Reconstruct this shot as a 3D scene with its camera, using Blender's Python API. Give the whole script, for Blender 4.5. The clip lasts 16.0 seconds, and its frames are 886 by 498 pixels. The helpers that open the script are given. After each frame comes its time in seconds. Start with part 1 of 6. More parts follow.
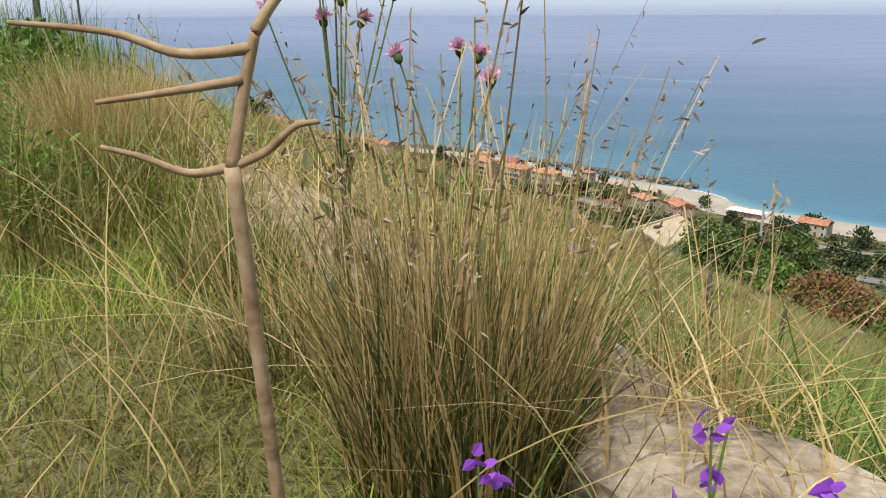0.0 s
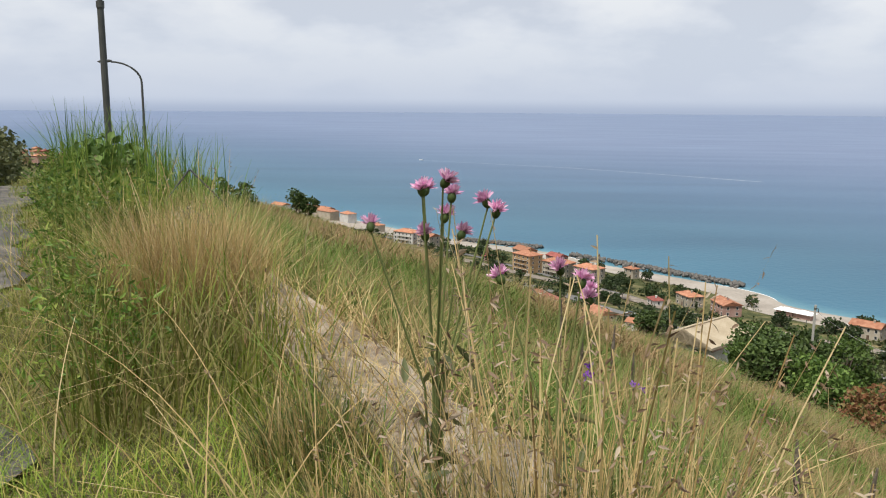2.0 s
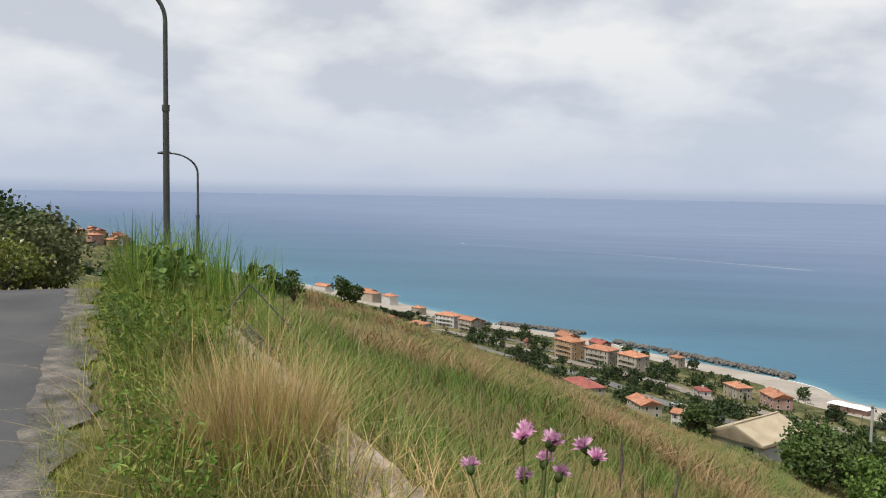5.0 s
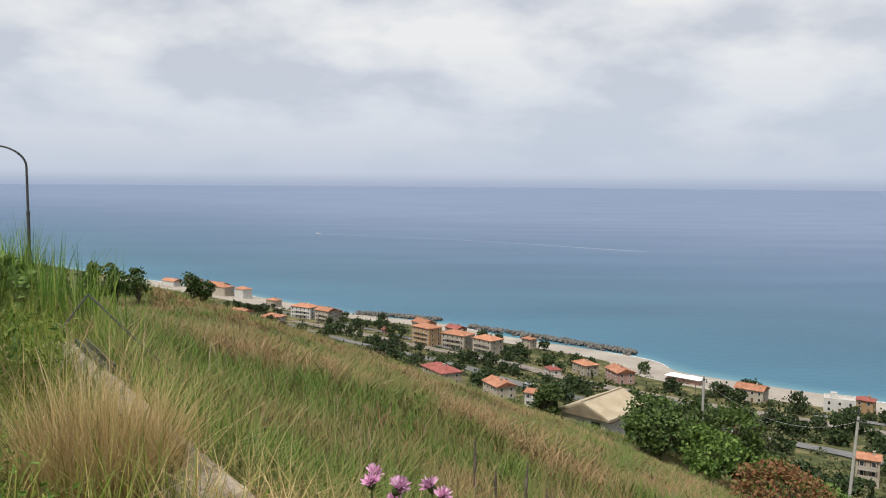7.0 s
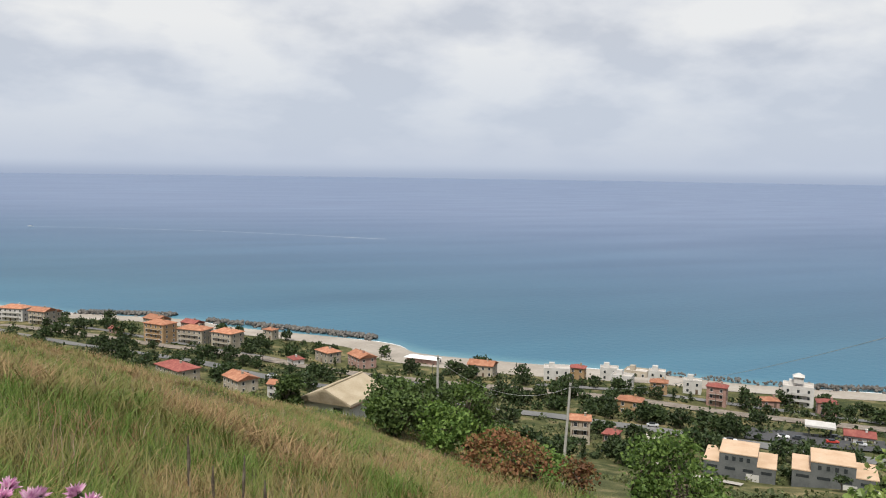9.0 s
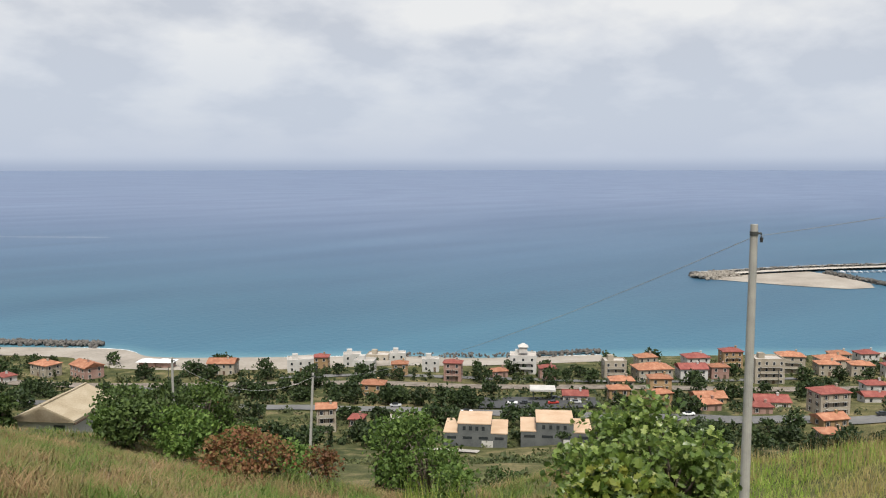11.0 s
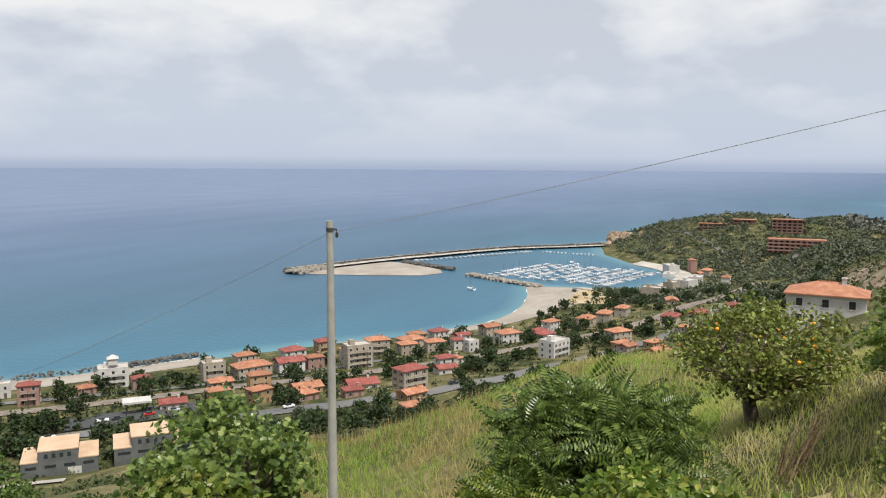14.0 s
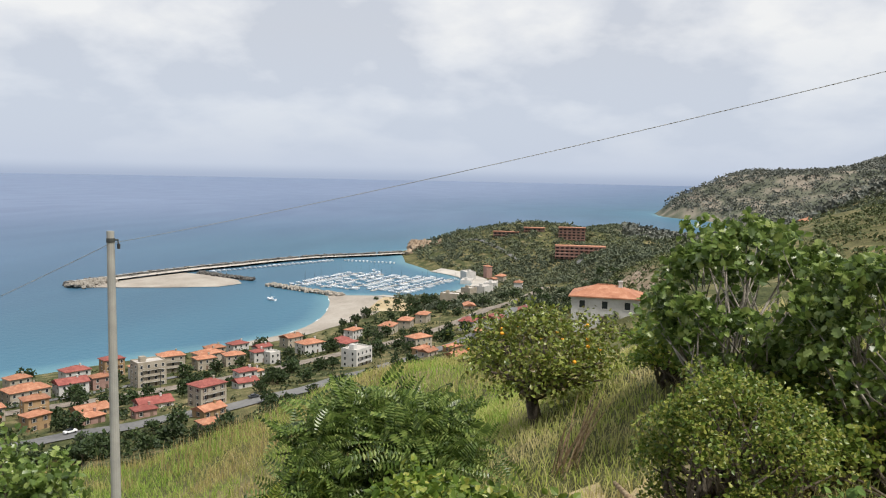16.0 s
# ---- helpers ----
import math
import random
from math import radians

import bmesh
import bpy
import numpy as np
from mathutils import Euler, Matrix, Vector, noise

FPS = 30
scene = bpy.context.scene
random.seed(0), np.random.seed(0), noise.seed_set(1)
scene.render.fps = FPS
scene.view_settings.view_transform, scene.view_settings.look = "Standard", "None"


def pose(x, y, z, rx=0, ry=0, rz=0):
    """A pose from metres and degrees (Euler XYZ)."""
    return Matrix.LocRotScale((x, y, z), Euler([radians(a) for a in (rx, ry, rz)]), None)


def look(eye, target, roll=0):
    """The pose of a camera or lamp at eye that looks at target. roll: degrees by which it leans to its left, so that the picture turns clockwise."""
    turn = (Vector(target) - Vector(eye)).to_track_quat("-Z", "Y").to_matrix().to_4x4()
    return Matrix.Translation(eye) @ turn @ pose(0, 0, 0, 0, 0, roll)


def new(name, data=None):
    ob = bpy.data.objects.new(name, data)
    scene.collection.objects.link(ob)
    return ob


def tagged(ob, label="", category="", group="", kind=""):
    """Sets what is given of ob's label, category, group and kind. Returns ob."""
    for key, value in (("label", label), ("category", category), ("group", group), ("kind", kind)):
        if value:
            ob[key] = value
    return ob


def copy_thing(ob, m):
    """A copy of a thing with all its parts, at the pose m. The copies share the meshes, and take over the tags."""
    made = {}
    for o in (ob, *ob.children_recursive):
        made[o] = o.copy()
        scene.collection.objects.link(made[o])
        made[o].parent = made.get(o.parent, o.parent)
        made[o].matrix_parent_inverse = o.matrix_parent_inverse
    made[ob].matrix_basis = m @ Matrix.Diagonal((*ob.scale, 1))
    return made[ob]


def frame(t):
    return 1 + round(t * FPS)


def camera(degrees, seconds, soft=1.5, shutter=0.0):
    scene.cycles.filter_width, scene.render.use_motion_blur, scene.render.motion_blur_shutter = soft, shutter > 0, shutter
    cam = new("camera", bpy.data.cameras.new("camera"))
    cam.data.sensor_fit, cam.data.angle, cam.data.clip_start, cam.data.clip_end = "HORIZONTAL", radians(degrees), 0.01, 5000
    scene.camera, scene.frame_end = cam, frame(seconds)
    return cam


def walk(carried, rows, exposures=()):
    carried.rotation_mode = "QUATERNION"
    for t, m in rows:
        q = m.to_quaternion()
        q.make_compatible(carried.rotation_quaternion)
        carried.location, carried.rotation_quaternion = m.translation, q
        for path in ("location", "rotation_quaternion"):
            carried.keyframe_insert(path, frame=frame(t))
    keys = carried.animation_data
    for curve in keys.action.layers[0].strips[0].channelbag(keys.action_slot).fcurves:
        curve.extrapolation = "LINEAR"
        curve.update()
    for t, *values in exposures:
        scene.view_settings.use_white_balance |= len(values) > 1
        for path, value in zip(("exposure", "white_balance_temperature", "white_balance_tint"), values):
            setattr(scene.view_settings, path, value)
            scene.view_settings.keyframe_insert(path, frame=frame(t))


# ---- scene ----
cam = camera(57.9, 16.0, soft=1.1)
METRES, EYE = 1.9, 100.0
# seconds, place in walk lengths, yaw, pitch, roll
ROWS = [
    (0.0, 0.0470, 0.0179, 0.0579, 0.81, -16.63, 0.21),
    (0.5, 0.0154, 0.0292, 0.0929, 1.18, -15.07, 0.70),
    (1.0, 0.0244, 0.0482, 0.1242, 1.90, -13.49, 0.25),
    (1.5, 0.0138, 0.0480, 0.1480, 2.72, -11.81, -0.10),
    (2.0, -0.0190, 0.0473, 0.1932, 3.99, -10.05, -0.40),
    (2.5, -0.0225, 0.0371, 0.2277, 5.86, -7.85, -0.96),
    (3.0, -0.0390, 0.0435, 0.2543, 8.11, -5.53, -1.32),
    (5.5, -0.0922, 0.0339, 0.4218, 6.07, -4.11, -0.57),
    (6.0, -0.0887, 0.0385, 0.4512, 3.40, -4.70, -0.19),
    (6.5, -0.0826, 0.0260, 0.4545, 0.27, -4.89, -0.18),
    (7.0, -0.0761, 0.0259, 0.4560, -3.31, -4.82, -0.46),
    (7.5, -0.0551, 0.0217, 0.4554, -7.30, -4.94, -0.41),
    (8.0, -0.0336, 0.0147, 0.4577, -11.51, -5.25, -0.70),
    (8.5, -0.0075, 0.0109, 0.4598, -16.66, -5.34, -1.12),
    (9.0, 0.0216, 0.0025, 0.4557, -21.74, -5.43, -0.83),
    (11.5, 0.1259, -0.0621, 0.4605, -45.47, -6.00, -0.06),
    (12.0, 0.1519, -0.0912, 0.4615, -50.67, -5.89, -0.22),
    (12.5, 0.1683, -0.1147, 0.4597, -55.40, -5.92, -0.25),
    (13.0, 0.1867, -0.1381, 0.4614, -59.95, -6.07, -0.11),
    (13.5, 0.1920, -0.1593, 0.4733, -64.55, -6.08, -0.21),
    (14.0, 0.2079, -0.1867, 0.4712, -68.98, -6.04, -0.35),
    (14.5, 0.2165, -0.2162, 0.4714, -72.68, -6.08, -0.61),
    (15.0, 0.2314, -0.2405, 0.4700, -76.49, -5.99, -0.89),
    (15.5, 0.2359, -0.2576, 0.4757, -79.89, -5.65, -1.00),
    (16.0, 0.2420, -0.2693, 0.4831, -83.07, -5.24, -1.15),
]
walk(cam, [(t, pose(METRES * x, METRES * y, EYE + METRES * z, 90 + pitch, roll, yaw)) for t, x, y, z, yaw, pitch, roll in ROWS],
     [(0.0, .24), (1.0, .18), (2.0, .1), (3.2, .04), (5.5, .02), (9.0, .0), (12.5, .02), (16.0, .08)])

# ---- sky: high overcast with broken grey cloud, a soft sun behind it ----
SUN_UP, SUN_TURN = radians(62), radians(215)
world = bpy.data.worlds.new("sky")
scene.world = world
world.use_nodes = True
wn, wl = world.node_tree.nodes, world.node_tree.links
wn.clear()


def wnode(kind, **values):
    n = wn.new(kind)
    for k, v in values.items():
        n.inputs[k].default_value = v
    return n


sky = wn.new("ShaderNodeTexSky")
sky.sky_type, sky.sun_disc = "NISHITA", False
sky.sun_elevation, sky.sun_rotation = SUN_UP, SUN_TURN
sky.air_density, sky.dust_density, sky.ozone_density = 1.0, 2.0, 1.0
way = wn.new("ShaderNodeTexCoord")
parts = wn.new("ShaderNodeSeparateXYZ")
wl.new(way.outputs["Generated"], parts.inputs[0])
# a flat cloud deck: the way is spread out by its height
lift = wn.new("ShaderNodeMath")
lift.operation = "MAXIMUM"
lift.inputs[1].default_value = 0.0
wl.new(parts.outputs["Z"], lift.inputs[0])
rise = wn.new("ShaderNodeMath")
rise.operation = "ADD"
rise.inputs[1].default_value = 0.36
wl.new(lift.outputs[0], rise.inputs[0])
deck = wn.new("ShaderNodeVectorMath")
deck.operation = "DIVIDE"
wl.new(way.outputs["Generated"], deck.inputs[0])
wl.new(rise.outputs[0], deck.inputs[1])
big = wnode("ShaderNodeTexNoise", Scale=2.6, Detail=9.0, Roughness=0.50, Distortion=0.0)
wl.new(deck.outputs[0], big.inputs["Vector"])
cover = wn.new("ShaderNodeValToRGB")
cover.color_ramp.elements[0].position, cover.color_ramp.elements[0].color = 0.42, (0.61, 0.64, 0.705, 1)
cover.color_ramp.elements[1].position, cover.color_ramp.elements[1].color = 0.60, (0.90, 0.898, 0.892, 1)
mid = cover.color_ramp.elements.new(0.51)
mid.color = (0.77, 0.785, 0.82, 1)
wl.new(big.outputs["Fac"], cover.inputs[0])
# the deck thins to bluish haze at the horizon
near_rim = wn.new("ShaderNodeMapRange")
near_rim.inputs["From Min"].default_value, near_rim.inputs["From Max"].default_value = 0.0, 0.17
wl.new(parts.outputs["Z"], near_rim.inputs["Value"])
rim = wn.new("ShaderNodeMix")
rim.data_type = "RGBA"
# sea haze softens the line where the water ends
haze = wn.new("ShaderNodeMapRange")
haze.interpolation_type = "SMOOTHSTEP"
haze.inputs["From Min"].default_value, haze.inputs["From Max"].default_value = -0.0075, 0.012
wl.new(parts.outputs["Z"], haze.inputs["Value"])
hazy = wn.new("ShaderNodeMix")
hazy.data_type = "RGBA"
hazy.inputs["A"].default_value, hazy.inputs["B"].default_value = (0.415, 0.49, 0.645, 1), (0.57, 0.64, 0.775, 1)
wl.new(haze.outputs[0], hazy.inputs["Factor"])
wl.new(hazy.outputs["Result"], rim.inputs["A"])
wl.new(near_rim.outputs[0], rim.inputs["Factor"])
wl.new(cover.outputs["Color"], rim.inputs["B"])
clouds = wnode("ShaderNodeBackground", Strength=0.98)
wl.new(rim.outputs["Result"], clouds.inputs["Color"])
clear = wnode("ShaderNodeBackground", Strength=0.12)
wl.new(sky.outputs["Color"], clear.inputs["Color"])
blend = wnode("ShaderNodeMixShader", Fac=0.9)
wl.new(clear.outputs[0], blend.inputs[1])
wl.new(clouds.outputs[0], blend.inputs[2])
end = wn.new("ShaderNodeOutputWorld")
wl.new(blend.outputs[0], end.inputs["Surface"])

sun = new("sun", bpy.data.lights.new("sun", "SUN"))
sun.data.energy, sun.data.angle, sun.data.color = 4.6, radians(8), (1.0, 0.95, 0.87)
sun.matrix_world = look((0, 0, 300), (-math.sin(SUN_TURN) * math.cos(SUN_UP), -math.cos(SUN_TURN) * math.cos(SUN_UP), 300 - math.sin(SUN_UP)))

# ---- materials ----
def nodes_of(name):
    m = bpy.data.materials.new(name)
    m.use_nodes = True
    return m, m.node_tree.nodes, m.node_tree.links


def colour(c):
    return (*c, 1)


def surface(name, tones, grain=4.0, fine=40.0, rough=.85, relief=.3, depth=.02, metal=0.0, vary=0.0, spec=.3, coords="Object"):
    """A surface of two or three tones mixed by noise at two scales, with fine relief. vary: how far pieces differ in lightness."""
    m, n, l = nodes_of(name)
    p = n["Principled BSDF"]
    p.inputs["Roughness"].default_value, p.inputs["Metallic"].default_value, p.inputs["Specular IOR Level"].default_value = rough, metal, spec
    tc = n.new("ShaderNodeTexCoord")
    a, b = n.new("ShaderNodeTexNoise"), n.new("ShaderNodeTexNoise")
    a.inputs["Scale"].default_value, a.inputs["Detail"].default_value = grain, 5
    b.inputs["Scale"].default_value, b.inputs["Detail"].default_value = fine, 4
    l.new(tc.outputs[coords], a.inputs["Vector"]), l.new(tc.outputs[coords], b.inputs["Vector"])
    add = n.new("ShaderNodeMath")
    add.operation = "MULTIPLY_ADD"
    add.inputs[1].default_value, add.inputs[2].default_value = .35, 0
    l.new(b.outputs["Fac"], add.inputs[0])
    mixed = n.new("ShaderNodeMath")
    mixed.operation = "MULTIPLY_ADD"
    mixed.inputs[1].default_value = .65
    l.new(a.outputs["Fac"], mixed.inputs[0]), l.new(add.outputs[0], mixed.inputs[2])
    r = n.new("ShaderNodeValToRGB")
    e = r.color_ramp.elements
    e[0].position, e[0].color = .36, colour(tones[0])
    e[1].position, e[1].color = .64, colour(tones[-1])
    if len(tones) == 3:
        e.new(.5).color = colour(tones[1])
    l.new(mixed.outputs[0], r.inputs[0])
    out = r.outputs["Color"]
    if vary:
        info, hsv, mr = n.new("ShaderNodeObjectInfo"), n.new("ShaderNodeHueSaturation"), n.new("ShaderNodeMapRange")
        mr.inputs["To Min"].default_value, mr.inputs["To Max"].default_value = 1 - vary, 1 + vary
        l.new(info.outputs["Random"], mr.inputs["Value"]), l.new(mr.outputs[0], hsv.inputs["Value"])
        l.new(out, hsv.inputs["Color"])
        out = hsv.outputs["Color"]
    l.new(out, p.inputs["Base Color"])
    if relief:
        bp = n.new("ShaderNodeBump")
        bp.inputs["Strength"].default_value, bp.inputs["Distance"].default_value = relief, depth
        l.new(b.outputs["Fac"], bp.inputs["Height"]), l.new(bp.outputs[0], p.inputs["Normal"])
    return m


def leafy(name, tones, patch=0.0, dry=None, rough=.6, glow=.25, spec=.25):
    """Leaves or blades: each one its own tone; dry: tones that take over in patches of about patch metres."""
    m, n, l = nodes_of(name)
    p = n["Principled BSDF"]
    p.inputs["Roughness"].default_value, p.inputs["Specular IOR Level"].default_value = rough, spec
    geo, r = n.new("ShaderNodeNewGeometry"), n.new("ShaderNodeValToRGB")
    info, tc = n.new("ShaderNodeObjectInfo"), n.new("ShaderNodeTexCoord")

    def ramp_of(ts):
        rr = n.new("ShaderNodeValToRGB")
        e = rr.color_ramp.elements
        e[0].position, e[0].color, e[1].position, e[1].color = 0, colour(ts[0]), 1, colour(ts[-1])
        for i, t in enumerate(ts[1:-1]):
            e.new((i + 1) / (len(ts) - 1)).color = colour(t)
        l.new(geo.outputs["Random Per Island"], rr.inputs[0])
        return rr.outputs["Color"]
    n.remove(r)
    out = ramp_of(tones)
    if dry:
        no, mr, mx = n.new("ShaderNodeTexNoise"), n.new("ShaderNodeMapRange"), n.new("ShaderNodeMix")
        no.inputs["Scale"].default_value, no.inputs["Detail"].default_value = 1 / patch, 4
        l.new(tc.outputs["Object"], no.inputs["Vector"])
        mr.inputs["From Min"].default_value, mr.inputs["From Max"].default_value = .46, .58
        l.new(no.outputs["Fac"], mr.inputs["Value"])
        mx.data_type = "RGBA"
        l.new(mr.outputs[0], mx.inputs["Factor"]), l.new(out, mx.inputs["A"]), l.new(ramp_of(dry), mx.inputs["B"])
        out = mx.outputs["Result"]
    hsv, mr = n.new("ShaderNodeHueSaturation"), n.new("ShaderNodeMapRange")
    mr.inputs["To Min"].default_value, mr.inputs["To Max"].default_value = .75, 1.25
    l.new(info.outputs["Random"], mr.inputs["Value"]), l.new(mr.outputs[0], hsv.inputs["Value"]), l.new(out, hsv.inputs["Color"])
    l.new(hsv.outputs["Color"], p.inputs["Base Color"])
    thin, mix = n.new("ShaderNodeBsdfTranslucent"), n.new("ShaderNodeMixShader")
    mix.inputs[0].default_value = glow
    l.new(hsv.outputs["Color"], thin.inputs["Color"])
    l.new(p.outputs[0], mix.inputs[1]), l.new(thin.outputs[0], mix.inputs[2])
    l.new(mix.outputs[0], n["Material Output"].inputs["Surface"])
    return m


def land_material():
    """Scrub, meadow and bare earth, by noise at three scales."""
    m, n, l = nodes_of("scrubland")
    p = n["Principled BSDF"]
    p.inputs["Roughness"].default_value, p.inputs["Specular IOR Level"].default_value = .95, .1
    tc = n.new("ShaderNodeTexCoord")

    def noise_at(scale, detail):
        t = n.new("ShaderNodeTexNoise")
        t.inputs["Scale"].default_value, t.inputs["Detail"].default_value = scale, detail
        l.new(tc.outputs["Object"], t.inputs["Vector"])
        return t.outputs["Fac"]

    def ramp_of(fac, stops):
        rr = n.new("ShaderNodeValToRGB")
        e = rr.color_ramp.elements
        e[0].position, e[0].color, e[1].position, e[1].color = stops[0][0], colour(stops[0][1]), stops[-1][0], colour(stops[-1][1])
        for at, c in stops[1:-1]:
            e.new(at).color = colour(c)
        l.new(fac, rr.inputs[0])
        return rr.outputs["Color"]
    a = ramp_of(noise_at(.022, 6), [(.38, (.050, .064, .028)), (.5, (.098, .104, .046)), (.62, (.190, .168, .088))])
    b = ramp_of(noise_at(.16, 6), [(.38, (.034, .046, .020)), (.52, (.094, .102, .045)), (.66, (.270, .222, .130))])
    mx = n.new("ShaderNodeMix")
    mx.data_type = "RGBA"
    mx.inputs["Factor"].default_value = .55
    l.new(a, mx.inputs["A"]), l.new(b, mx.inputs["B"])
    c = ramp_of(noise_at(2.2, 5), [(.3, (.550, .550, .550)), (.7, (1.25, 1.2, 1.1))])
    mu = n.new("ShaderNodeMix")
    mu.data_type, mu.blend_type = "RGBA", "MULTIPLY"
    mu.inputs["Factor"].default_value = 1
    l.new(mx.outputs["Result"], mu.inputs["A"]), l.new(c, mu.inputs["B"])
    geo, sep, steep, rk = n.new("ShaderNodeNewGeometry"), n.new("ShaderNodeSeparateXYZ"), n.new("ShaderNodeMapRange"), n.new("ShaderNodeMix")
    l.new(geo.outputs["Normal"], sep.inputs[0]), l.new(sep.outputs["Z"], steep.inputs["Value"])
    steep.inputs["From Min"].default_value, steep.inputs["From Max"].default_value = .84, .72
    rk.data_type = "RGBA"
    l.new(steep.outputs[0], rk.inputs["Factor"]), l.new(mu.outputs["Result"], rk.inputs["A"])
    l.new(ramp_of(noise_at(.12, 6), [(.35, (.203, .149, .108)), (.5, (.365, .284, .203)), (.65, (.513, .419, .324))]), rk.inputs["B"])
    # beyond the headland scrub and bare stone take over from the meadows; distance haze is mixed into their colour
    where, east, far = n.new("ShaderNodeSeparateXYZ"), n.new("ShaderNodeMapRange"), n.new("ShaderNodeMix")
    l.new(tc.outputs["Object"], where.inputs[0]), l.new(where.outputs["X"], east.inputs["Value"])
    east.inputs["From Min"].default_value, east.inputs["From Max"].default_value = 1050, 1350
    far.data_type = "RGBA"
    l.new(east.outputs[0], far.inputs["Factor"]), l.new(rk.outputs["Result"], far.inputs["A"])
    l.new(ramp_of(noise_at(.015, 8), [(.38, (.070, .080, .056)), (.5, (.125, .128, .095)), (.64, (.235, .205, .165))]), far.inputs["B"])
    l.new(far.outputs["Result"], p.inputs["Base Color"])
    bp = n.new("ShaderNodeBump")
    bp.inputs["Strength"].default_value, bp.inputs["Distance"].default_value = .6, .6
    l.new(noise_at(.9, 6), bp.inputs["Height"]), l.new(bp.outputs[0], p.inputs["Normal"])
    return m


def sea_material():
    """Blue-grey water, turquoise over the shallow sand, paler and greyer far out; the tones follow the sheet's own
    offshore distance attribute.
    """
    m, n, l = nodes_of("sea_water")
    p = n["Principled BSDF"]
    p.inputs["Roughness"].default_value, p.inputs["IOR"].default_value, p.inputs["Specular IOR Level"].default_value = .42, 1.33, .22
    tc, at = n.new("ShaderNodeTexCoord"), n.new("ShaderNodeAttribute")
    at.attribute_name = "offshore"
    streak, mp = n.new("ShaderNodeTexNoise"), n.new("ShaderNodeMapping")
    mp.inputs["Rotation"].default_value, mp.inputs["Scale"].default_value = (0, 0, radians(35)), (.0022, .011, 1)
    l.new(tc.outputs["Object"], mp.inputs["Vector"]), l.new(mp.outputs[0], streak.inputs["Vector"])
    streak.inputs["Scale"].default_value, streak.inputs["Detail"].default_value = 1.0, 5
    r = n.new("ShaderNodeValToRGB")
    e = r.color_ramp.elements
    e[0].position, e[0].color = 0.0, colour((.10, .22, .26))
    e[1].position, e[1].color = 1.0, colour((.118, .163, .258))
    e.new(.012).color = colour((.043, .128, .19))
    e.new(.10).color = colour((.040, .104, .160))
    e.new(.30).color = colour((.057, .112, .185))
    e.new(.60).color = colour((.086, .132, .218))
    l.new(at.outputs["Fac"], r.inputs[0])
    sr = n.new("ShaderNodeValToRGB")
    sr.color_ramp.elements[0].position, sr.color_ramp.elements[0].color = .35, (.86, .88, .92, 1)
    sr.color_ramp.elements[1].position, sr.color_ramp.elements[1].color = .68, (1.13, 1.12, 1.1, 1)
    l.new(streak.outputs["Fac"], sr.inputs[0])
    mu = n.new("ShaderNodeMix")
    mu.data_type, mu.blend_type = "RGBA", "MULTIPLY"
    mu.inputs["Factor"].default_value = 1
    l.new(r.outputs["Color"], mu.inputs["A"]), l.new(sr.outputs["Color"], mu.inputs["B"])
    l.new(mu.outputs["Result"], p.inputs["Base Color"])
    wv, bp = n.new("ShaderNodeTexNoise"), n.new("ShaderNodeBump")
    wv.inputs["Scale"].default_value, wv.inputs["Detail"].default_value = .22, 6
    l.new(tc.outputs["Object"], wv.inputs["Vector"])
    bp.inputs["Strength"].default_value, bp.inputs["Distance"].default_value = .35, .8
    l.new(wv.outputs["Fac"], bp.inputs["Height"]), l.new(bp.outputs[0], p.inputs["Normal"])
    return m


LAND, SEA = land_material(), sea_material()
ASPHALT = surface("asphalt", [(.045, .046, .050), (.062, .063, .066), (.080, .080, .081)], 1.2, 90, .9, .35, .006)
OLD_ASPHALT = surface("broken_asphalt", [(.05, .048, .045), (.10, .095, .088), (.19, .17, .145)], 5, 60, .95, .8, .02)
CONCRETE = surface("weathered_concrete", [(.125, .100, .070), (.245, .205, .152), (.370, .318, .250)], 6, 45, .92, .6, .015)
POLE_CONCRETE = surface("pole_concrete", [(.288, .284, .264), (.344, .336, .312), (.400, .392, .360)], 2, 45, .85, .25, .005)
SAND = surface("beach_sand", [(.240, .212, .180), (.304, .272, .232), (.360, .328, .288)], .04, .6, .95, .2, .1)
DRY_GROUND = surface("dry_sandy_ground", [(.30, .23, .13), (.38, .30, .18), (.45, .37, .25)], .06, .7, .95, .3, .1)
ROCK = surface("dark_rock", [(.055, .052, .05), (.105, .10, .093), (.17, .16, .145)], .5, 3, .9, .5, .2, vary=.25)
PALE_ROCK = surface("pale_rock", [(.18, .16, .135), (.27, .245, .21), (.36, .33, .29)], .5, 3, .9, .5, .2, vary=.25)
CLIFF = surface("ochre_cliff_rock", [(.16, .115, .08), (.27, .20, .14), (.38, .30, .22)], .06, .5, .95, .9, 1.5)
FAR_ROAD = surface("pale_road_surface", [(.10, .10, .10), (.14, .14, .137), (.18, .177, .172)], .05, .8, .9, .1, .02)
STEEL = surface("galvanised_steel", [(.06, .065, .065), (.10, .105, .10)], 3, 60, .55, .1, .002, metal=.4)
PALE_CABLE = surface("pale_cable", [(.40, .41, .43), (.5, .51, .53)], 5, 50, .6, 0)
CABLE = surface("dark_cable", [(.03, .03, .03), (.05, .05, .05)], 5, 50, .7, 0)
EARTH = surface("brown_earth", [(.06, .05, .025), (.11, .095, .045), (.17, .15, .075)], 2.5, 30, .95, .7, .03)
BARK = surface("rough_bark", [(.05, .04, .03), (.10, .08, .06), (.17, .145, .115)], 6, 40, .95, .8, .02)

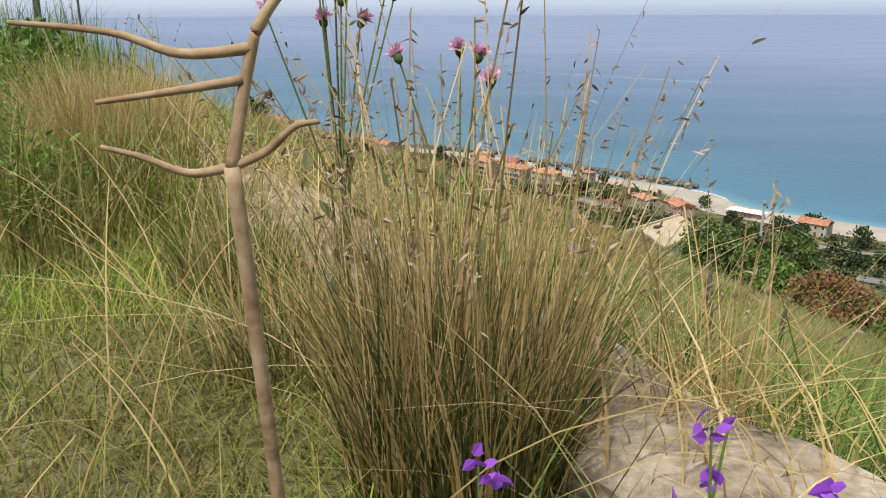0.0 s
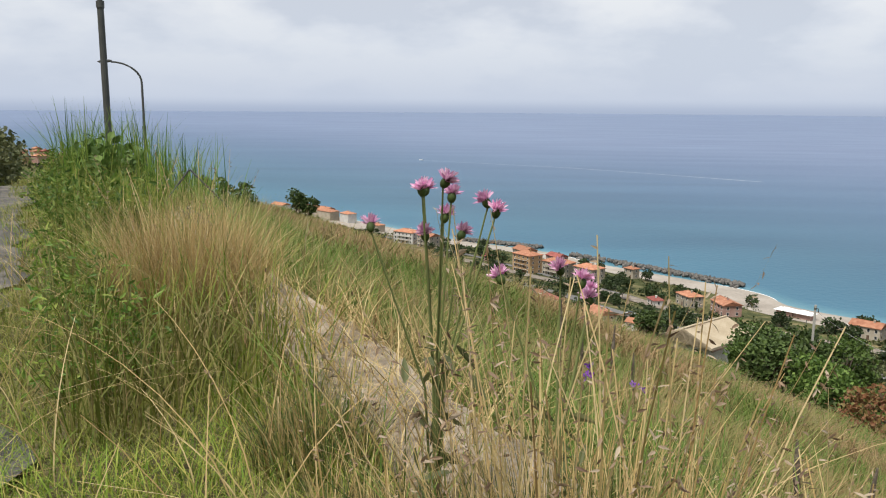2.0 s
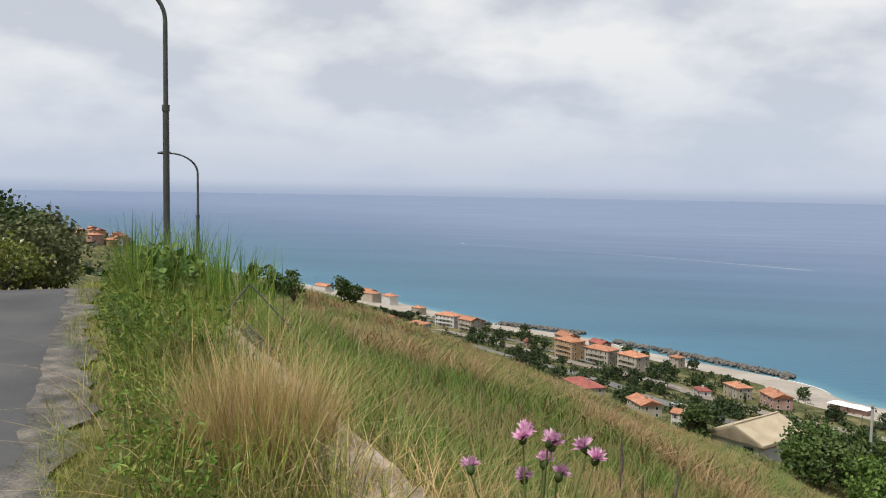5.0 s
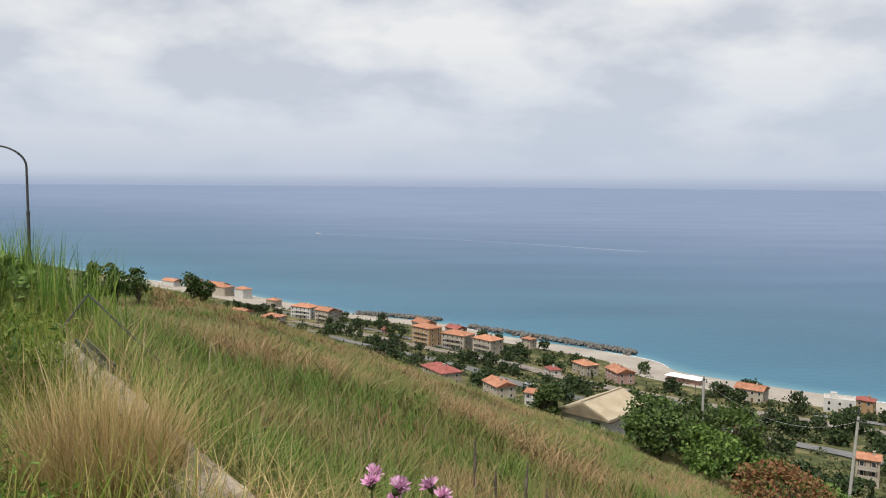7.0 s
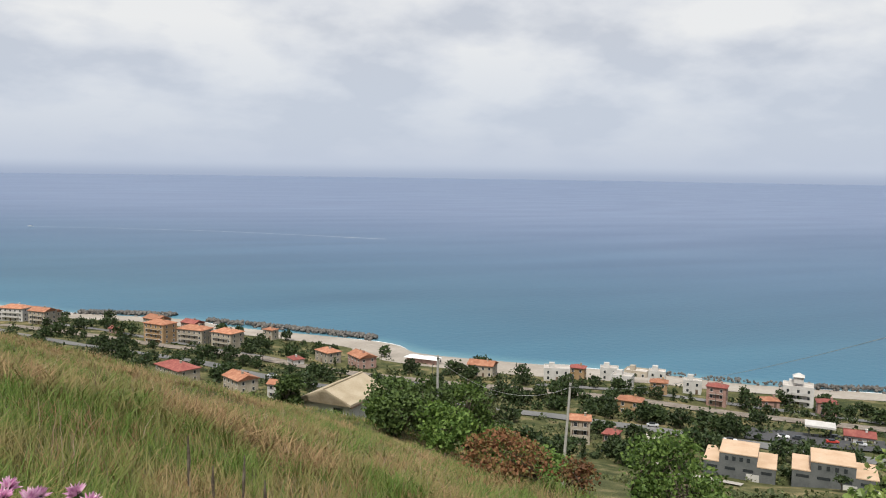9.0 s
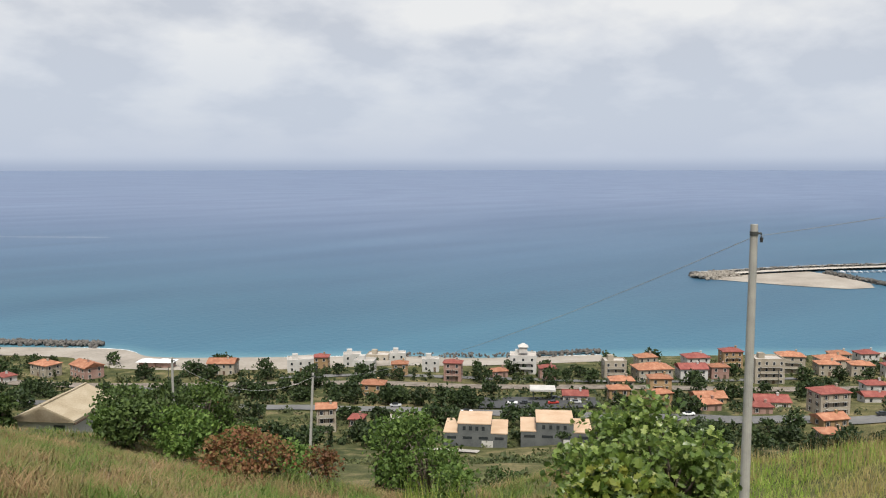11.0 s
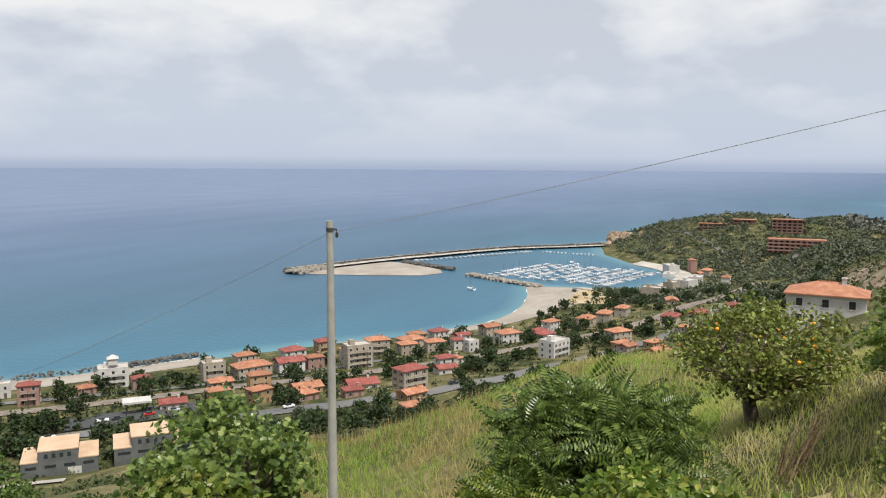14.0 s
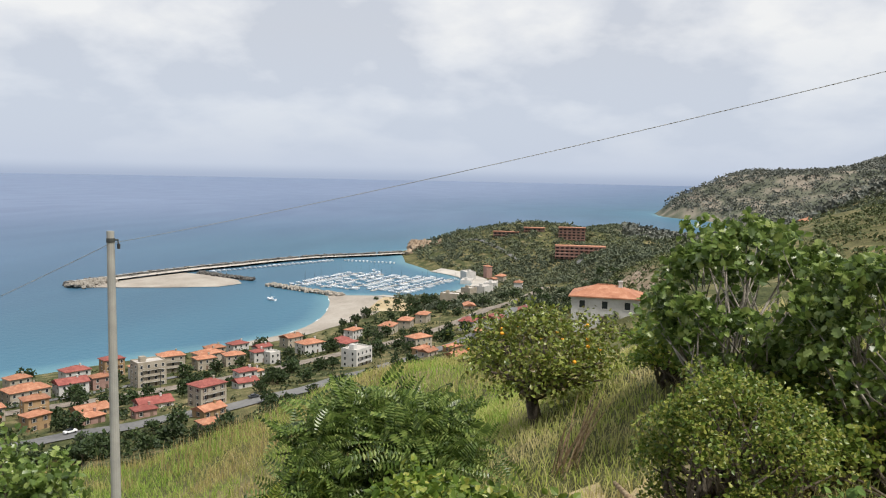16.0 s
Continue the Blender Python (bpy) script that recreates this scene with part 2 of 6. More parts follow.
# ---- the relief: sea level is 0, the road above the slope lies at about 99 ----
SHORE = [(-1500, 1900), (-800, 1320), (-257, 818), (-139, 710), (-44, 612), (30, 560), (66, 516), (138, 448), (151, 411),
         (197, 371), (247, 332), (274, 303), (304, 281), (334, 261), (382, 226), (440, 176), (482, 152), (535, 146),
         (596, 155), (646, 170), (652, 128), (644, 92), (700, 66), (752, 58), (801, 83), (832, 111), (908, 152), (993, 172), (1040, 184), (1090, 160),
         (1150, 70), (1330, -60), (1480, -260), (1700, -430), (2000, -440), (2230, -330), (2400, -325), (2520, -520), (3300, -1000), (4600, -1900)]
LAND_RING = SHORE + [(4600, -4900), (-4900, -4900), (-4900, 1900)]


def shore_distance(x, y):
    """Metres inland from the waterline; negative in the sea."""
    best = np.full(x.shape, 1e9)
    for (ax, ay), (bx, by) in zip(SHORE, SHORE[1:]):
        dx, dy = bx - ax, by - ay
        k = np.clip(((x - ax) * dx + (y - ay) * dy) / (dx * dx + dy * dy), 0, 1)
        best = np.minimum(best, np.hypot(x - ax - k * dx, y - ay - k * dy))
    inside = np.zeros(x.shape, bool)
    for (ax, ay), (bx, by) in zip(LAND_RING, LAND_RING[1:] + LAND_RING[:1]):
        if ay != by:
            inside ^= ((ay > y) != (by > y)) & (x < (bx - ax) * (y - ay) / (by - ay) + ax)
    return np.where(inside, best, -best)


def ramp(a, b, v):
    k = np.clip((v - a) / (b - a), 0, 1)
    return k * k * (3 - 2 * k)


def bump(x, y, cx, cy, rx, ry, top):
    return top * np.exp(-(((x - cx) / rx) ** 2 + ((y - cy) / ry) ** 2))


def waves(x, y, size):
    return (np.sin(x / size + 1.3) * np.cos(y / size * 1.1 + .4) + .5 * np.sin((x + y) / size * 2.3 + 2) + .3 * np.cos((x - 1.6 * y) / size * 3.7))


RIGHT, AHEAD = np.array((.866, .5)), np.array((-.5, .866))


def along(x, y):
    """Metres ahead along the road, and metres from it towards the sea."""
    return x * AHEAD[0] + y * AHEAD[1], x * RIGHT[0] + y * RIGHT[1]


def road_level(a):
    return 99.31 - .115 * np.maximum(a - 11.5, 0) ** 1.0 * ramp(8, 16, a)


def coast_height(x, y):
    s = shore_distance(x, y)
    z = np.interp(s, (-60, -8, 0, 22, 60, 100, 140, 175, 205, 260, 320, 380, 440, 600, 1000, 2000),
                  (-9, -2.5, 0, 2.2, 4, 8, 13, 17, 23, 42, 62, 80, 98, 150, 260, 420))
    inland = ramp(0, 35, s)
    z = z + inland * (bump(x, y, 1010, 20, 130, 110, 30) + bump(x, y, 1230, -110, 160, 90, 22) + bump(x, y, 1040, 112, 62, 46, 6))
    z = z + ramp(5, 60, -y - 15) * ramp(230, 420, x) * ramp(950, 700, x) * 26
    z = z + ramp(0, 48, s) * (bump(x, y, 2500, -600, 330, 250, 104) + bump(x, y, 2900, -1200, 600, 500, 120))
    z = z + ramp(60, 200, s) * waves(x, y, 38) * 1.4 + ramp(300, 700, s) * waves(x, y, 110) * 7
    z = z + bump(x, y, -420, 700, 120, 90, 32) * ramp(0, 100, s)
    z = z + bump(x, y, 172, -25, 58, 45, 15) - ramp(80, 260, s) * bump(x, y, 1130, -250, 380, 150, 44)
    return z


def near_height(x, y):
    a, w = along(x, y)
    top = road_level(a) + (99.31 - road_level(a)) * .8 * ramp(3, 12, w)
    drop = np.interp(w, (1.1, 1.5, 5, 12, 25, 40, 60, 120), (0, .3, 1.4, 4.3, 10.2, 18.2, 29, 62))
    terrace = np.interp(w, (1.1, 1.5, 5, 12, 23, 30, 38, 50, 120), (0, .3, 1.8, 4.9, 9.6, 10.5, 11.8, 20, 60))
    side = ramp(12, 4, a)
    z = top - drop * (1 - side) - terrace * side
    z = z + ramp(-1, -14, a) * ramp(3, 10, w) * ramp(60, 30, w) * 4.2
    z = z + ramp(-5.6, -12, w) * 5 + ramp(-10, -60, w) * 30
    return z + ramp(2, 8, w) * waves(x, y, 2.6) * .10 + ramp(4, 14, w) * waves(x, y, 7) * .28


def height(x, y):
    x, y = np.asarray(x, float), np.asarray(y, float)
    far = ramp(45, 125, np.hypot(x, y))
    return near_height(x, y) * (1 - far) + coast_height(x, y) * far + bump(x, y, 22, 70, 22, 22, 5.2)


def ground(x, y):
    return float(height(np.array([x]), np.array([y]))[0])

# ---- building helpers ----
def mesh_object(name, verts, faces, material, parent=None, smooth=False):
    me = bpy.data.meshes.new(name)
    me.from_pydata([tuple(v) for v in verts], [], [tuple(f) for f in faces])
    me.materials.append(material)
    if smooth:
        me.polygons.foreach_set("use_smooth", np.ones(len(me.polygons), bool))
    ob = new(name, me)
    ob.parent = parent
    return ob


def quick_mesh(name, verts, quads, material, parent=None, smooth=False):
    """A mesh of many quads or triangles from arrays."""
    me = bpy.data.meshes.new(name)
    k = quads.shape[1]
    me.vertices.add(len(verts)), me.loops.add(quads.size), me.polygons.add(len(quads))
    me.vertices.foreach_set("co", np.asarray(verts, np.float32).ravel())
    me.loops.foreach_set("vertex_index", quads.astype(np.int32).ravel())
    me.polygons.foreach_set("loop_start", np.arange(0, quads.size, k, dtype=np.int32))
    me.polygons.foreach_set("use_smooth", np.full(len(quads), smooth))
    me.update(calc_edges=True)
    me.materials.append(material)
    ob = new(name, me)
    ob.parent = parent
    return ob


def part(name, bm, material, parent=None, label="", at=None, smooth=False):
    me = bpy.data.meshes.new(name)
    bmesh.ops.recalc_face_normals(bm, faces=bm.faces)
    bm.to_mesh(me)
    bm.free()
    me.materials.append(material)
    if smooth:
        me.polygons.foreach_set("use_smooth", np.ones(len(me.polygons), bool))
    ob = new(name, me)
    ob.parent = parent
    if at is not None:
        ob.matrix_basis = at
    return tagged(ob, label)


def empty(name, m, label, category, group=""):
    ob = new(name)
    ob.matrix_basis = m
    return tagged(ob, label, category, group)


def box(bm, x0, y0, z0, x1, y1, z1, bevel=0.0):
    v = [bm.verts.new(p) for p in ((x0, y0, z0), (x1, y0, z0), (x1, y1, z0), (x0, y1, z0), (x0, y0, z1), (x1, y0, z1), (x1, y1, z1), (x0, y1, z1))]
    fs = [bm.faces.new([v[i] for i in f]) for f in ((3, 2, 1, 0), (4, 5, 6, 7), (0, 1, 5, 4), (1, 2, 6, 5), (2, 3, 7, 6), (3, 0, 4, 7))]
    if bevel:
        bmesh.ops.bevel(bm, geom=list({e for f in fs for e in f.edges}), offset=bevel, segments=2, affect="EDGES")
    return bm


def tube(bm, points, radii, sides=8):
    """A tapered tube along points."""
    rings = []
    points = [Vector(p) for p in points]
    for i, p in enumerate(points):
        d = (points[min(i + 1, len(points) - 1)] - points[max(i - 1, 0)]).normalized()
        u = d.orthogonal().normalized() if i == 0 else (u - d * u.dot(d)).normalized()
        v = d.cross(u)
        r = radii[i] if isinstance(radii, (list, tuple)) else radii
        rings.append([bm.verts.new(p + r * (math.cos(6.2832 * k / sides) * u + math.sin(6.2832 * k / sides) * v)) for k in range(sides)])
    for a, b in zip(rings, rings[1:]):
        for k in range(sides):
            bm.faces.new((a[k], a[(k + 1) % sides], b[(k + 1) % sides], b[k]))
    bm.faces.new(rings[0][::-1])
    bm.faces.new(rings[-1])
    return bm


def polar_sheet(name, radii, angles, z_of, material):
    rr, aa = np.meshgrid(radii, np.radians(angles), indexing="ij")
    x, y = rr * np.sin(aa), rr * np.cos(aa)
    z = z_of(x, y)
    n, k = len(radii), len(angles)
    i, j = np.meshgrid(np.arange(n - 1), np.arange(k), indexing="ij")
    i, j = i.ravel(), j.ravel()
    q = np.stack([i * k + j, i * k + (j + 1) % k, (i + 1) * k + (j + 1) % k, (i + 1) * k + j], 1)[:, ::-1]
    return quick_mesh(name, np.stack([x.ravel(), y.ravel(), z.ravel()], 1), q, material, smooth=True), x.ravel(), y.ravel()


def smooth_path(pts, step):
    """Points about every step metres along a rounded line through pts."""
    p = np.array([pts[0], *pts, pts[-1]], float)
    out = []
    for a, b, c, d in zip(p, p[1:], p[2:], p[3:]):
        n = max(1, int(np.hypot(*(c - b)) / step))
        for k in range(n):
            t = k / n
            out.append(.5 * (2 * b + (c - a) * t + (2 * a - 5 * b + 4 * c - d) * t * t + (3 * b - a - 3 * c + d) * t ** 3))
    return np.array(out + [p[-1]])


def ribbon(name, line, left, right, lift, material, across=2, level=None, parent=None):
    """A strip laid on the ground along a line; left and right: its edges, metres from the line (numbers or functions of the share of the way)."""
    d = np.gradient(line, axis=0)
    d /= np.hypot(d[:, 0], d[:, 1])[:, None] + 1e-9
    side = np.stack([d[:, 1], -d[:, 0]], 1)
    k = np.linspace(0, 1, len(line))
    lo = -(left(k) if callable(left) else np.full(len(line), float(left)))
    hi = right(k) if callable(right) else np.full(len(line), float(right))
    rows = []
    for c in np.linspace(0, 1, across + 1):
        p = line + side * (lo + (hi - lo) * c)[:, None]
        z = height(p[:, 0], p[:, 1]) if level is None else level(p[:, 0], p[:, 1])
        rows.append(np.column_stack([p, np.maximum(z, 0) + lift]))
    v = np.stack(rows, 1).reshape(-1, 3)
    w = across + 1
    i, j = np.meshgrid(np.arange(len(line) - 1), np.arange(across), indexing="ij")
    i, j = i.ravel(), j.ravel()
    return quick_mesh(name, v, np.stack([i * w + j, i * w + j + 1, (i + 1) * w + j + 1, (i + 1) * w + j], 1)[:, ::-1], material, parent, True)


# ---- land and sea ----
AZ = np.concatenate([np.arange(-60, 130, .5), np.arange(130, 300, 5)])
LAND_R = np.concatenate([[.05], np.geomspace(.4, 60, 130), np.geomspace(61, 4700, 230)])
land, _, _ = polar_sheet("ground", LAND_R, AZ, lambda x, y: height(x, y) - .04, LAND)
tagged(land, "green and ochre hillside falling to the coastal plain", "ground", kind="structure")


def sea_level(x, y):
    return 67 * np.clip((np.hypot(x, y) - 2000) / 2900, 0, 1) ** 1.7


SEA_R = np.concatenate([np.geomspace(250, 1600, 90), np.geomspace(1620, 4930, 60)])
SEA_AZ = np.concatenate([np.arange(-60, 130, .7), np.arange(130, 300, 5)])
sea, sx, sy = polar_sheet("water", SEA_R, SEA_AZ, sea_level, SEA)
tagged(sea, "calm blue-grey sea turning turquoise near the shore", "sea", kind="structure")
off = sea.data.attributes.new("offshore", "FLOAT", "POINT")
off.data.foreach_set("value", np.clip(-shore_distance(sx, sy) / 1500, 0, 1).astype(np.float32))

# ---- road, verge and edge wall on the hilltop ----
def lane(a0, a1, w0, w1, n):
    """A line on the hilltop given by metres along the road and across it."""
    return np.array([AHEAD * a + RIGHT * (w0 + (w1 - w0) * k) for k, a in zip(np.linspace(0, 1, n), np.linspace(a0, a1, n))])


road_line = np.concatenate([lane(-30, 16, -3.0, -3.0, 40), smooth_path([AHEAD * 17 + RIGHT * -3.2, AHEAD * 28 + RIGHT * -5, AHEAD * 42 + RIGHT * -10], 1.2)])
flat = lambda x, y: road_level(along(x, y)[0])
tagged(ribbon("road", road_line, 2.7, 2.5, .02, ASPHALT, 4, flat), "grey asphalt hill road with worn edges", "road", kind="structure")

# ---- plants ----
rng = np.random.default_rng(7)
GRASS = leafy("meadow_grass", [(.055, .108, .014), (.092, .160, .024), (.135, .205, .038), (.22, .225, .08)], 2.1,
              [(.320, .220, .105), (.395, .285, .145), (.235, .140, .07), (.140, .160, .045)], glow=.26)
VERGE_GRASS = leafy("verge_grass", [(.080, .150, .016), (.150, .235, .026), (.260, .310, .050), (.420, .350, .120)], .8,
                    [(.095, .127, .019), (.165, .172, .038), (.242, .204, .083)], glow=.26)
TERRACE_GRASS = leafy("terrace_grass", [(.22, .36, .05), (.30, .46, .07), (.40, .52, .11), (.55, .52, .20)], 3.0, [(.40, .42, .11), (.62, .48, .24)], glow=.5)
ORCHARD_GRASS = leafy("orchard_grass", [(.30, .40, .07), (.42, .48, .11), (.55, .54, .18), (.66, .60, .28)], 1.6, [(.55, .48, .20), (.68, .58, .32)], glow=.55)
STRAW = leafy("dry_straw", [(.290, .195, .080), (.470, .335, .150), (.640, .510, .280), (.340, .265, .095), (.570, .435, .215)], glow=.34)
CLUMP_GREEN = leafy("clump_blades", [(.045, .072, .020), (.085, .125, .038), (.180, .170, .062), (.400, .310, .130)], glow=.3)
SEED_HEAD = leafy("grass_seed_heads", [(.120, .075, .050), (.260, .185, .120), (.400, .330, .245)], glow=.2)
FIG_LEAF = leafy("broad_green_leaves", [(.052, .090, .021), (.098, .155, .034), (.160, .232, .053), (.290, .350, .105)], glow=.42, rough=.36, spec=.5)
DARK_LEAF = leafy("dark_green_leaves", [(.032, .055, .016), (.055, .088, .023), (.085, .125, .034)], glow=.2)
MID_LEAF = leafy("green_leaves", [(.045, .085, .018), (.08, .135, .028), (.13, .195, .045)], glow=.25)
FRESH_LEAF = leafy("fresh_green_leaves", [(.060, .110, .017), (.118, .186, .028), (.198, .275, .046), (.390, .395, .084)], glow=.42, rough=.38, spec=.4)
VERGE_LEAF = leafy("verge_leaves", [(.045, .10, .014), (.085, .165, .024), (.150, .245, .04), (.27, .31, .07)], glow=.35, rough=.5)
CITRUS_LEAF = leafy("citrus_leaves", [(.062, .090, .016), (.118, .150, .026), (.200, .230, .042), (.110, .088, .034)], glow=.3, rough=.36, spec=.4)
OLIVE_LEAF = leafy("grey_green_leaves", [(.07, .085, .035), (.11, .125, .055), (.15, .16, .07)], glow=.2)
RUST_LEAF = leafy("rust_brown_leaves", [(.11, .05, .025), (.18, .085, .04), (.10, .10, .03)], glow=.2)
FAR_LEAF = leafy("far_tree_leaves", [(.020, .036, .014), (.034, .055, .018), (.055, .08, .026)], glow=.1)
FAR_SCRUB = leafy("far_scrub_leaves", [(.058, .075, .030), (.095, .112, .042), (.140, .145, .066)], 30, [(.045, .062, .024), (.076, .092, .034)], glow=.1)
# cape scrub: greyed and paled, distance haze put into the leaf colour
HAZED_SCRUB = leafy("hazed_cape_scrub", [(.110, .122, .105), (.140, .150, .125), (.180, .180, .150)], 40, [(.10, .115, .10), (.135, .14, .12)], glow=.05)
# headland woods: leaf tones lightened to stand in for the haze before them
HAZED_HEADLAND_LEAF = leafy("hazed_headland_leaves", [(.066, .082, .050), (.098, .116, .066), (.145, .150, .092)], 45, [(.052, .068, .044), (.084, .098, .060)], glow=.1)
PINK = leafy("thistle_petals", [(.50, .22, .40), (.66, .38, .55), (.78, .58, .68)], glow=.3)
VIOLET = leafy("violet_petals", [(.20, .05, .42), (.30, .09, .55)], glow=.3)
YELLOW = leafy("yellow_petals", [(.7, .5, .03), (.8, .62, .06)], glow=.3)
STEM = leafy("green_stems", [(.10, .14, .04), (.18, .20, .08)], glow=.1)
DRY_STEM = surface("dry_stem", [(.14, .085, .045), (.28, .20, .12), (.38, .31, .20)], 20, 140, .9, .4, .002)
ORANGE = surface("orange_peel", [(.75, .30, .02), (.85, .40, .03)], 9, 60, .5, .2, .002)


def blades(name, xy, tall, wide, lean, material, steps=3, z=None, parent=None, way=None, taper=.93):
    """Grass blades: tapering ribbons that bend over. tall, wide, lean: one number a blade."""
    n = len(xy)
    z = height(xy[:, 0], xy[:, 1]) - .03 if z is None else z
    turn = rng.uniform(0, 2 * np.pi, n) if way is None else way
    face = turn + rng.normal(1.57, .5, n)
    d, s = np.stack([np.cos(turn), np.sin(turn)], 1), np.stack([np.cos(face), np.sin(face)], 1)
    v = np.empty((n, steps + 1, 2, 3))
    for k in range(steps + 1):
        t = k / steps
        out = lean * tall * t ** 1.8
        up = tall * (t - .35 * np.clip(lean, 0, 1.5) * t * t)
        half = wide * .5 * (1 - t ** 1.6 * taper)
        for j, sign in enumerate((-1, 1)):
            v[:, k, j, :2] = xy + d * out[:, None] + s * (sign * half)[:, None]
            v[:, k, j, 2] = z + up
    base = (np.arange(n) * (steps + 1) * 2)[:, None, None]
    k = np.arange(steps)[None, :, None] * 2
    q = (base + k + np.array([0, 1, 3, 2])[None, None]).reshape(-1, 4)
    return quick_mesh(name, v.reshape(-1, 3), q, material, parent, True)


def spread_turns(n, up=.0):
    """Random turns as matrices; up: how far the third axis keeps to the sky."""
    a = rng.normal(size=(n, 3)) + np.array((0, 0, up))
    a /= np.linalg.norm(a, axis=1)[:, None]
    b = np.cross(a, rng.normal(size=(n, 3)))
    b /= np.linalg.norm(b, axis=1)[:, None]
    return np.stack([b, np.cross(a, b), a], 2)


def leaf_shape(kind):
    """Outline of one leaf, 1 long, in rows of left and right points with a fold, as points and quads."""
    widths = {"oval": (.05, .30, .36, .20, .02), "fig": (.06, .52, .30, .62, .30, .46, .05), "long": (.03, .14, .13, .08, .01)}
    if kind == "frond":
        vs, qs = [], []
        for k in range(9):
            x = .12 + .095 * k
            size = .26 * math.sin(math.pi * (k + 1.6) / 11.5)
            droop = -.22 * x * x
            for sgn in (-1, 1):
                b = len(vs)
                vs += [(x, 0, droop), (x + .05, sgn * size * .5, droop + .015), (x + .02, sgn * size, droop - .05), (x - .045, sgn * size * .5, droop - .01)]
                qs.append((b, b + 1, b + 2, b + 3))
        b = len(vs)
        vs += [(0, -.006, 0), (0, .006, 0), (1, .004, -.22), (1, -.004, -.22)]
        qs.append((b, b + 1, b + 2, b + 3))
        return np.array(vs), np.array(qs)
    ws = widths[kind]
    vs, qs = [], []
    for i, w in enumerate(ws):
        x = i / (len(ws) - 1)
        vs += [(x, -w, w * .25 - .12 * x * x), (x, 0, -.12 * x * x), (x, w, w * .25 - .12 * x * x)]
    for i in range(len(ws) - 1):
        qs += [(3 * i, 3 * i + 1, 3 * i + 4, 3 * i + 3), (3 * i + 1, 3 * i + 2, 3 * i + 5, 3 * i + 4)]
    return np.array(vs), np.array(qs)


FLAKE = (np.array([(0, 0, 0), (.5, -.42, .1), (1, 0, -.1), (.5, .42, .1)], float), np.array([(0, 1, 2, 3)]))


def leaves(name, centres, size, shape, material, parent=None, up=.5, turns=None):
    vs, qs = shape
    n = len(centres)
    r = spread_turns(n, up) if turns is None else turns
    size = np.broadcast_to(size, (n,))
    v = np.einsum("nij,kj->nki", r, vs) * size[:, None, None] + centres[:, None, :]
    q = (np.arange(n) * len(vs))[:, None, None] + qs[None]
    return quick_mesh(name, v.reshape(-1, 3), q.reshape(-1, 4), material, parent)


def crown_points(clumps, per, radius):
    """Points scattered over the shells of clumps."""
    c = np.repeat(clumps[:, :3], per, 0)
    r = np.repeat(clumps[:, 3], per) * radius
    d = rng.normal(size=(len(c), 3))
    d /= np.linalg.norm(d, axis=1)[:, None]
    d[:, 2] = np.where(d[:, 2] < -.3, -d[:, 2], d[:, 2])
    return c + d * (r * rng.uniform(.35, 1.0, len(c)) ** .6)[:, None]


def woody(name, place, label, category, size, clumps, per, leaf, shape, material, stems=1, trunk=.25, bark=None, group="", up=.5, low=.3, puff=.36, seed=1, bare=0.0):
    """A tree or shrub: trunk, limbs to every clump, and a crown of single leaves. size: half widths and height."""
    global rng
    rng = np.random.default_rng(seed)
    sx, sy, sz = size
    root = empty(name, pose(*place), label, category, group)
    d = rng.normal(size=(clumps, 3))
    d /= np.linalg.norm(d, axis=1)[:, None]
    rad = rng.uniform(.45, 1, clumps) ** .5
    mid = low + (1 - low) * .52
    cl = np.empty((clumps, 4))
    cl[:, 0], cl[:, 1] = d[:, 0] * rad * sx * .8, d[:, 1] * rad * sy * .8
    ball = puff * (sx + sy + sz * .6) / 2.6
    cl[:, 2] = (sz - .85 * ball) * (mid + d[:, 2] * rad * (1 - low) * .45)
    cl[:, 3] = rng.uniform(.7, 1.25, clumps)
    wood = bmesh.new()
    thick = .035 * sz * trunk / .25
    for s in range(stems):
        lean = Vector((rng.normal() * .12 * sx, rng.normal() * .12 * sy, 0)) * (2.5 if stems > 1 else 1)
        fork = Vector((0, 0, sz * low * .9)) + lean
        foot = lean * .3
        tube(wood, [foot - Vector((0, 0, .25)), foot.lerp(fork, .5) + Vector((rng.normal() * .04, rng.normal() * .04, 0)), fork], [thick * 1.3, thick, thick * .85], 8)
        for c in cl[s::stems]:
            tip = Vector(c[:3])
            bend = fork.lerp(tip, .5) + Vector((rng.normal() * .08 * sx, rng.normal() * .08 * sy, .06 * sz))
            tube(wood, [fork, bend, tip], [thick * .5, thick * .3, thick * .1], 5)
    part("trunk", wood, bark or BARK, root, smooth=True)
    pts = crown_points(cl, per, puff * (sx + sy + sz * .6) / 2.6)
    leaves("crown", pts, rng.uniform(.7, 1.3, len(pts)) * leaf, shape, material, root, up)
    return root


# slope meadow: green and straw-coloured grass
def meadow_points(n, d0, d1, az0, az1):
    d, a = rng.uniform(d0, d1, n), np.radians(rng.uniform(az0, az1, n))
    xy = np.stack([d * np.sin(a), d * np.cos(a)], 1)
    aa, w = along(xy[:, 0], xy[:, 1])
    return xy[(w > 1.45) & ~((w < 3) & (aa < -1))]


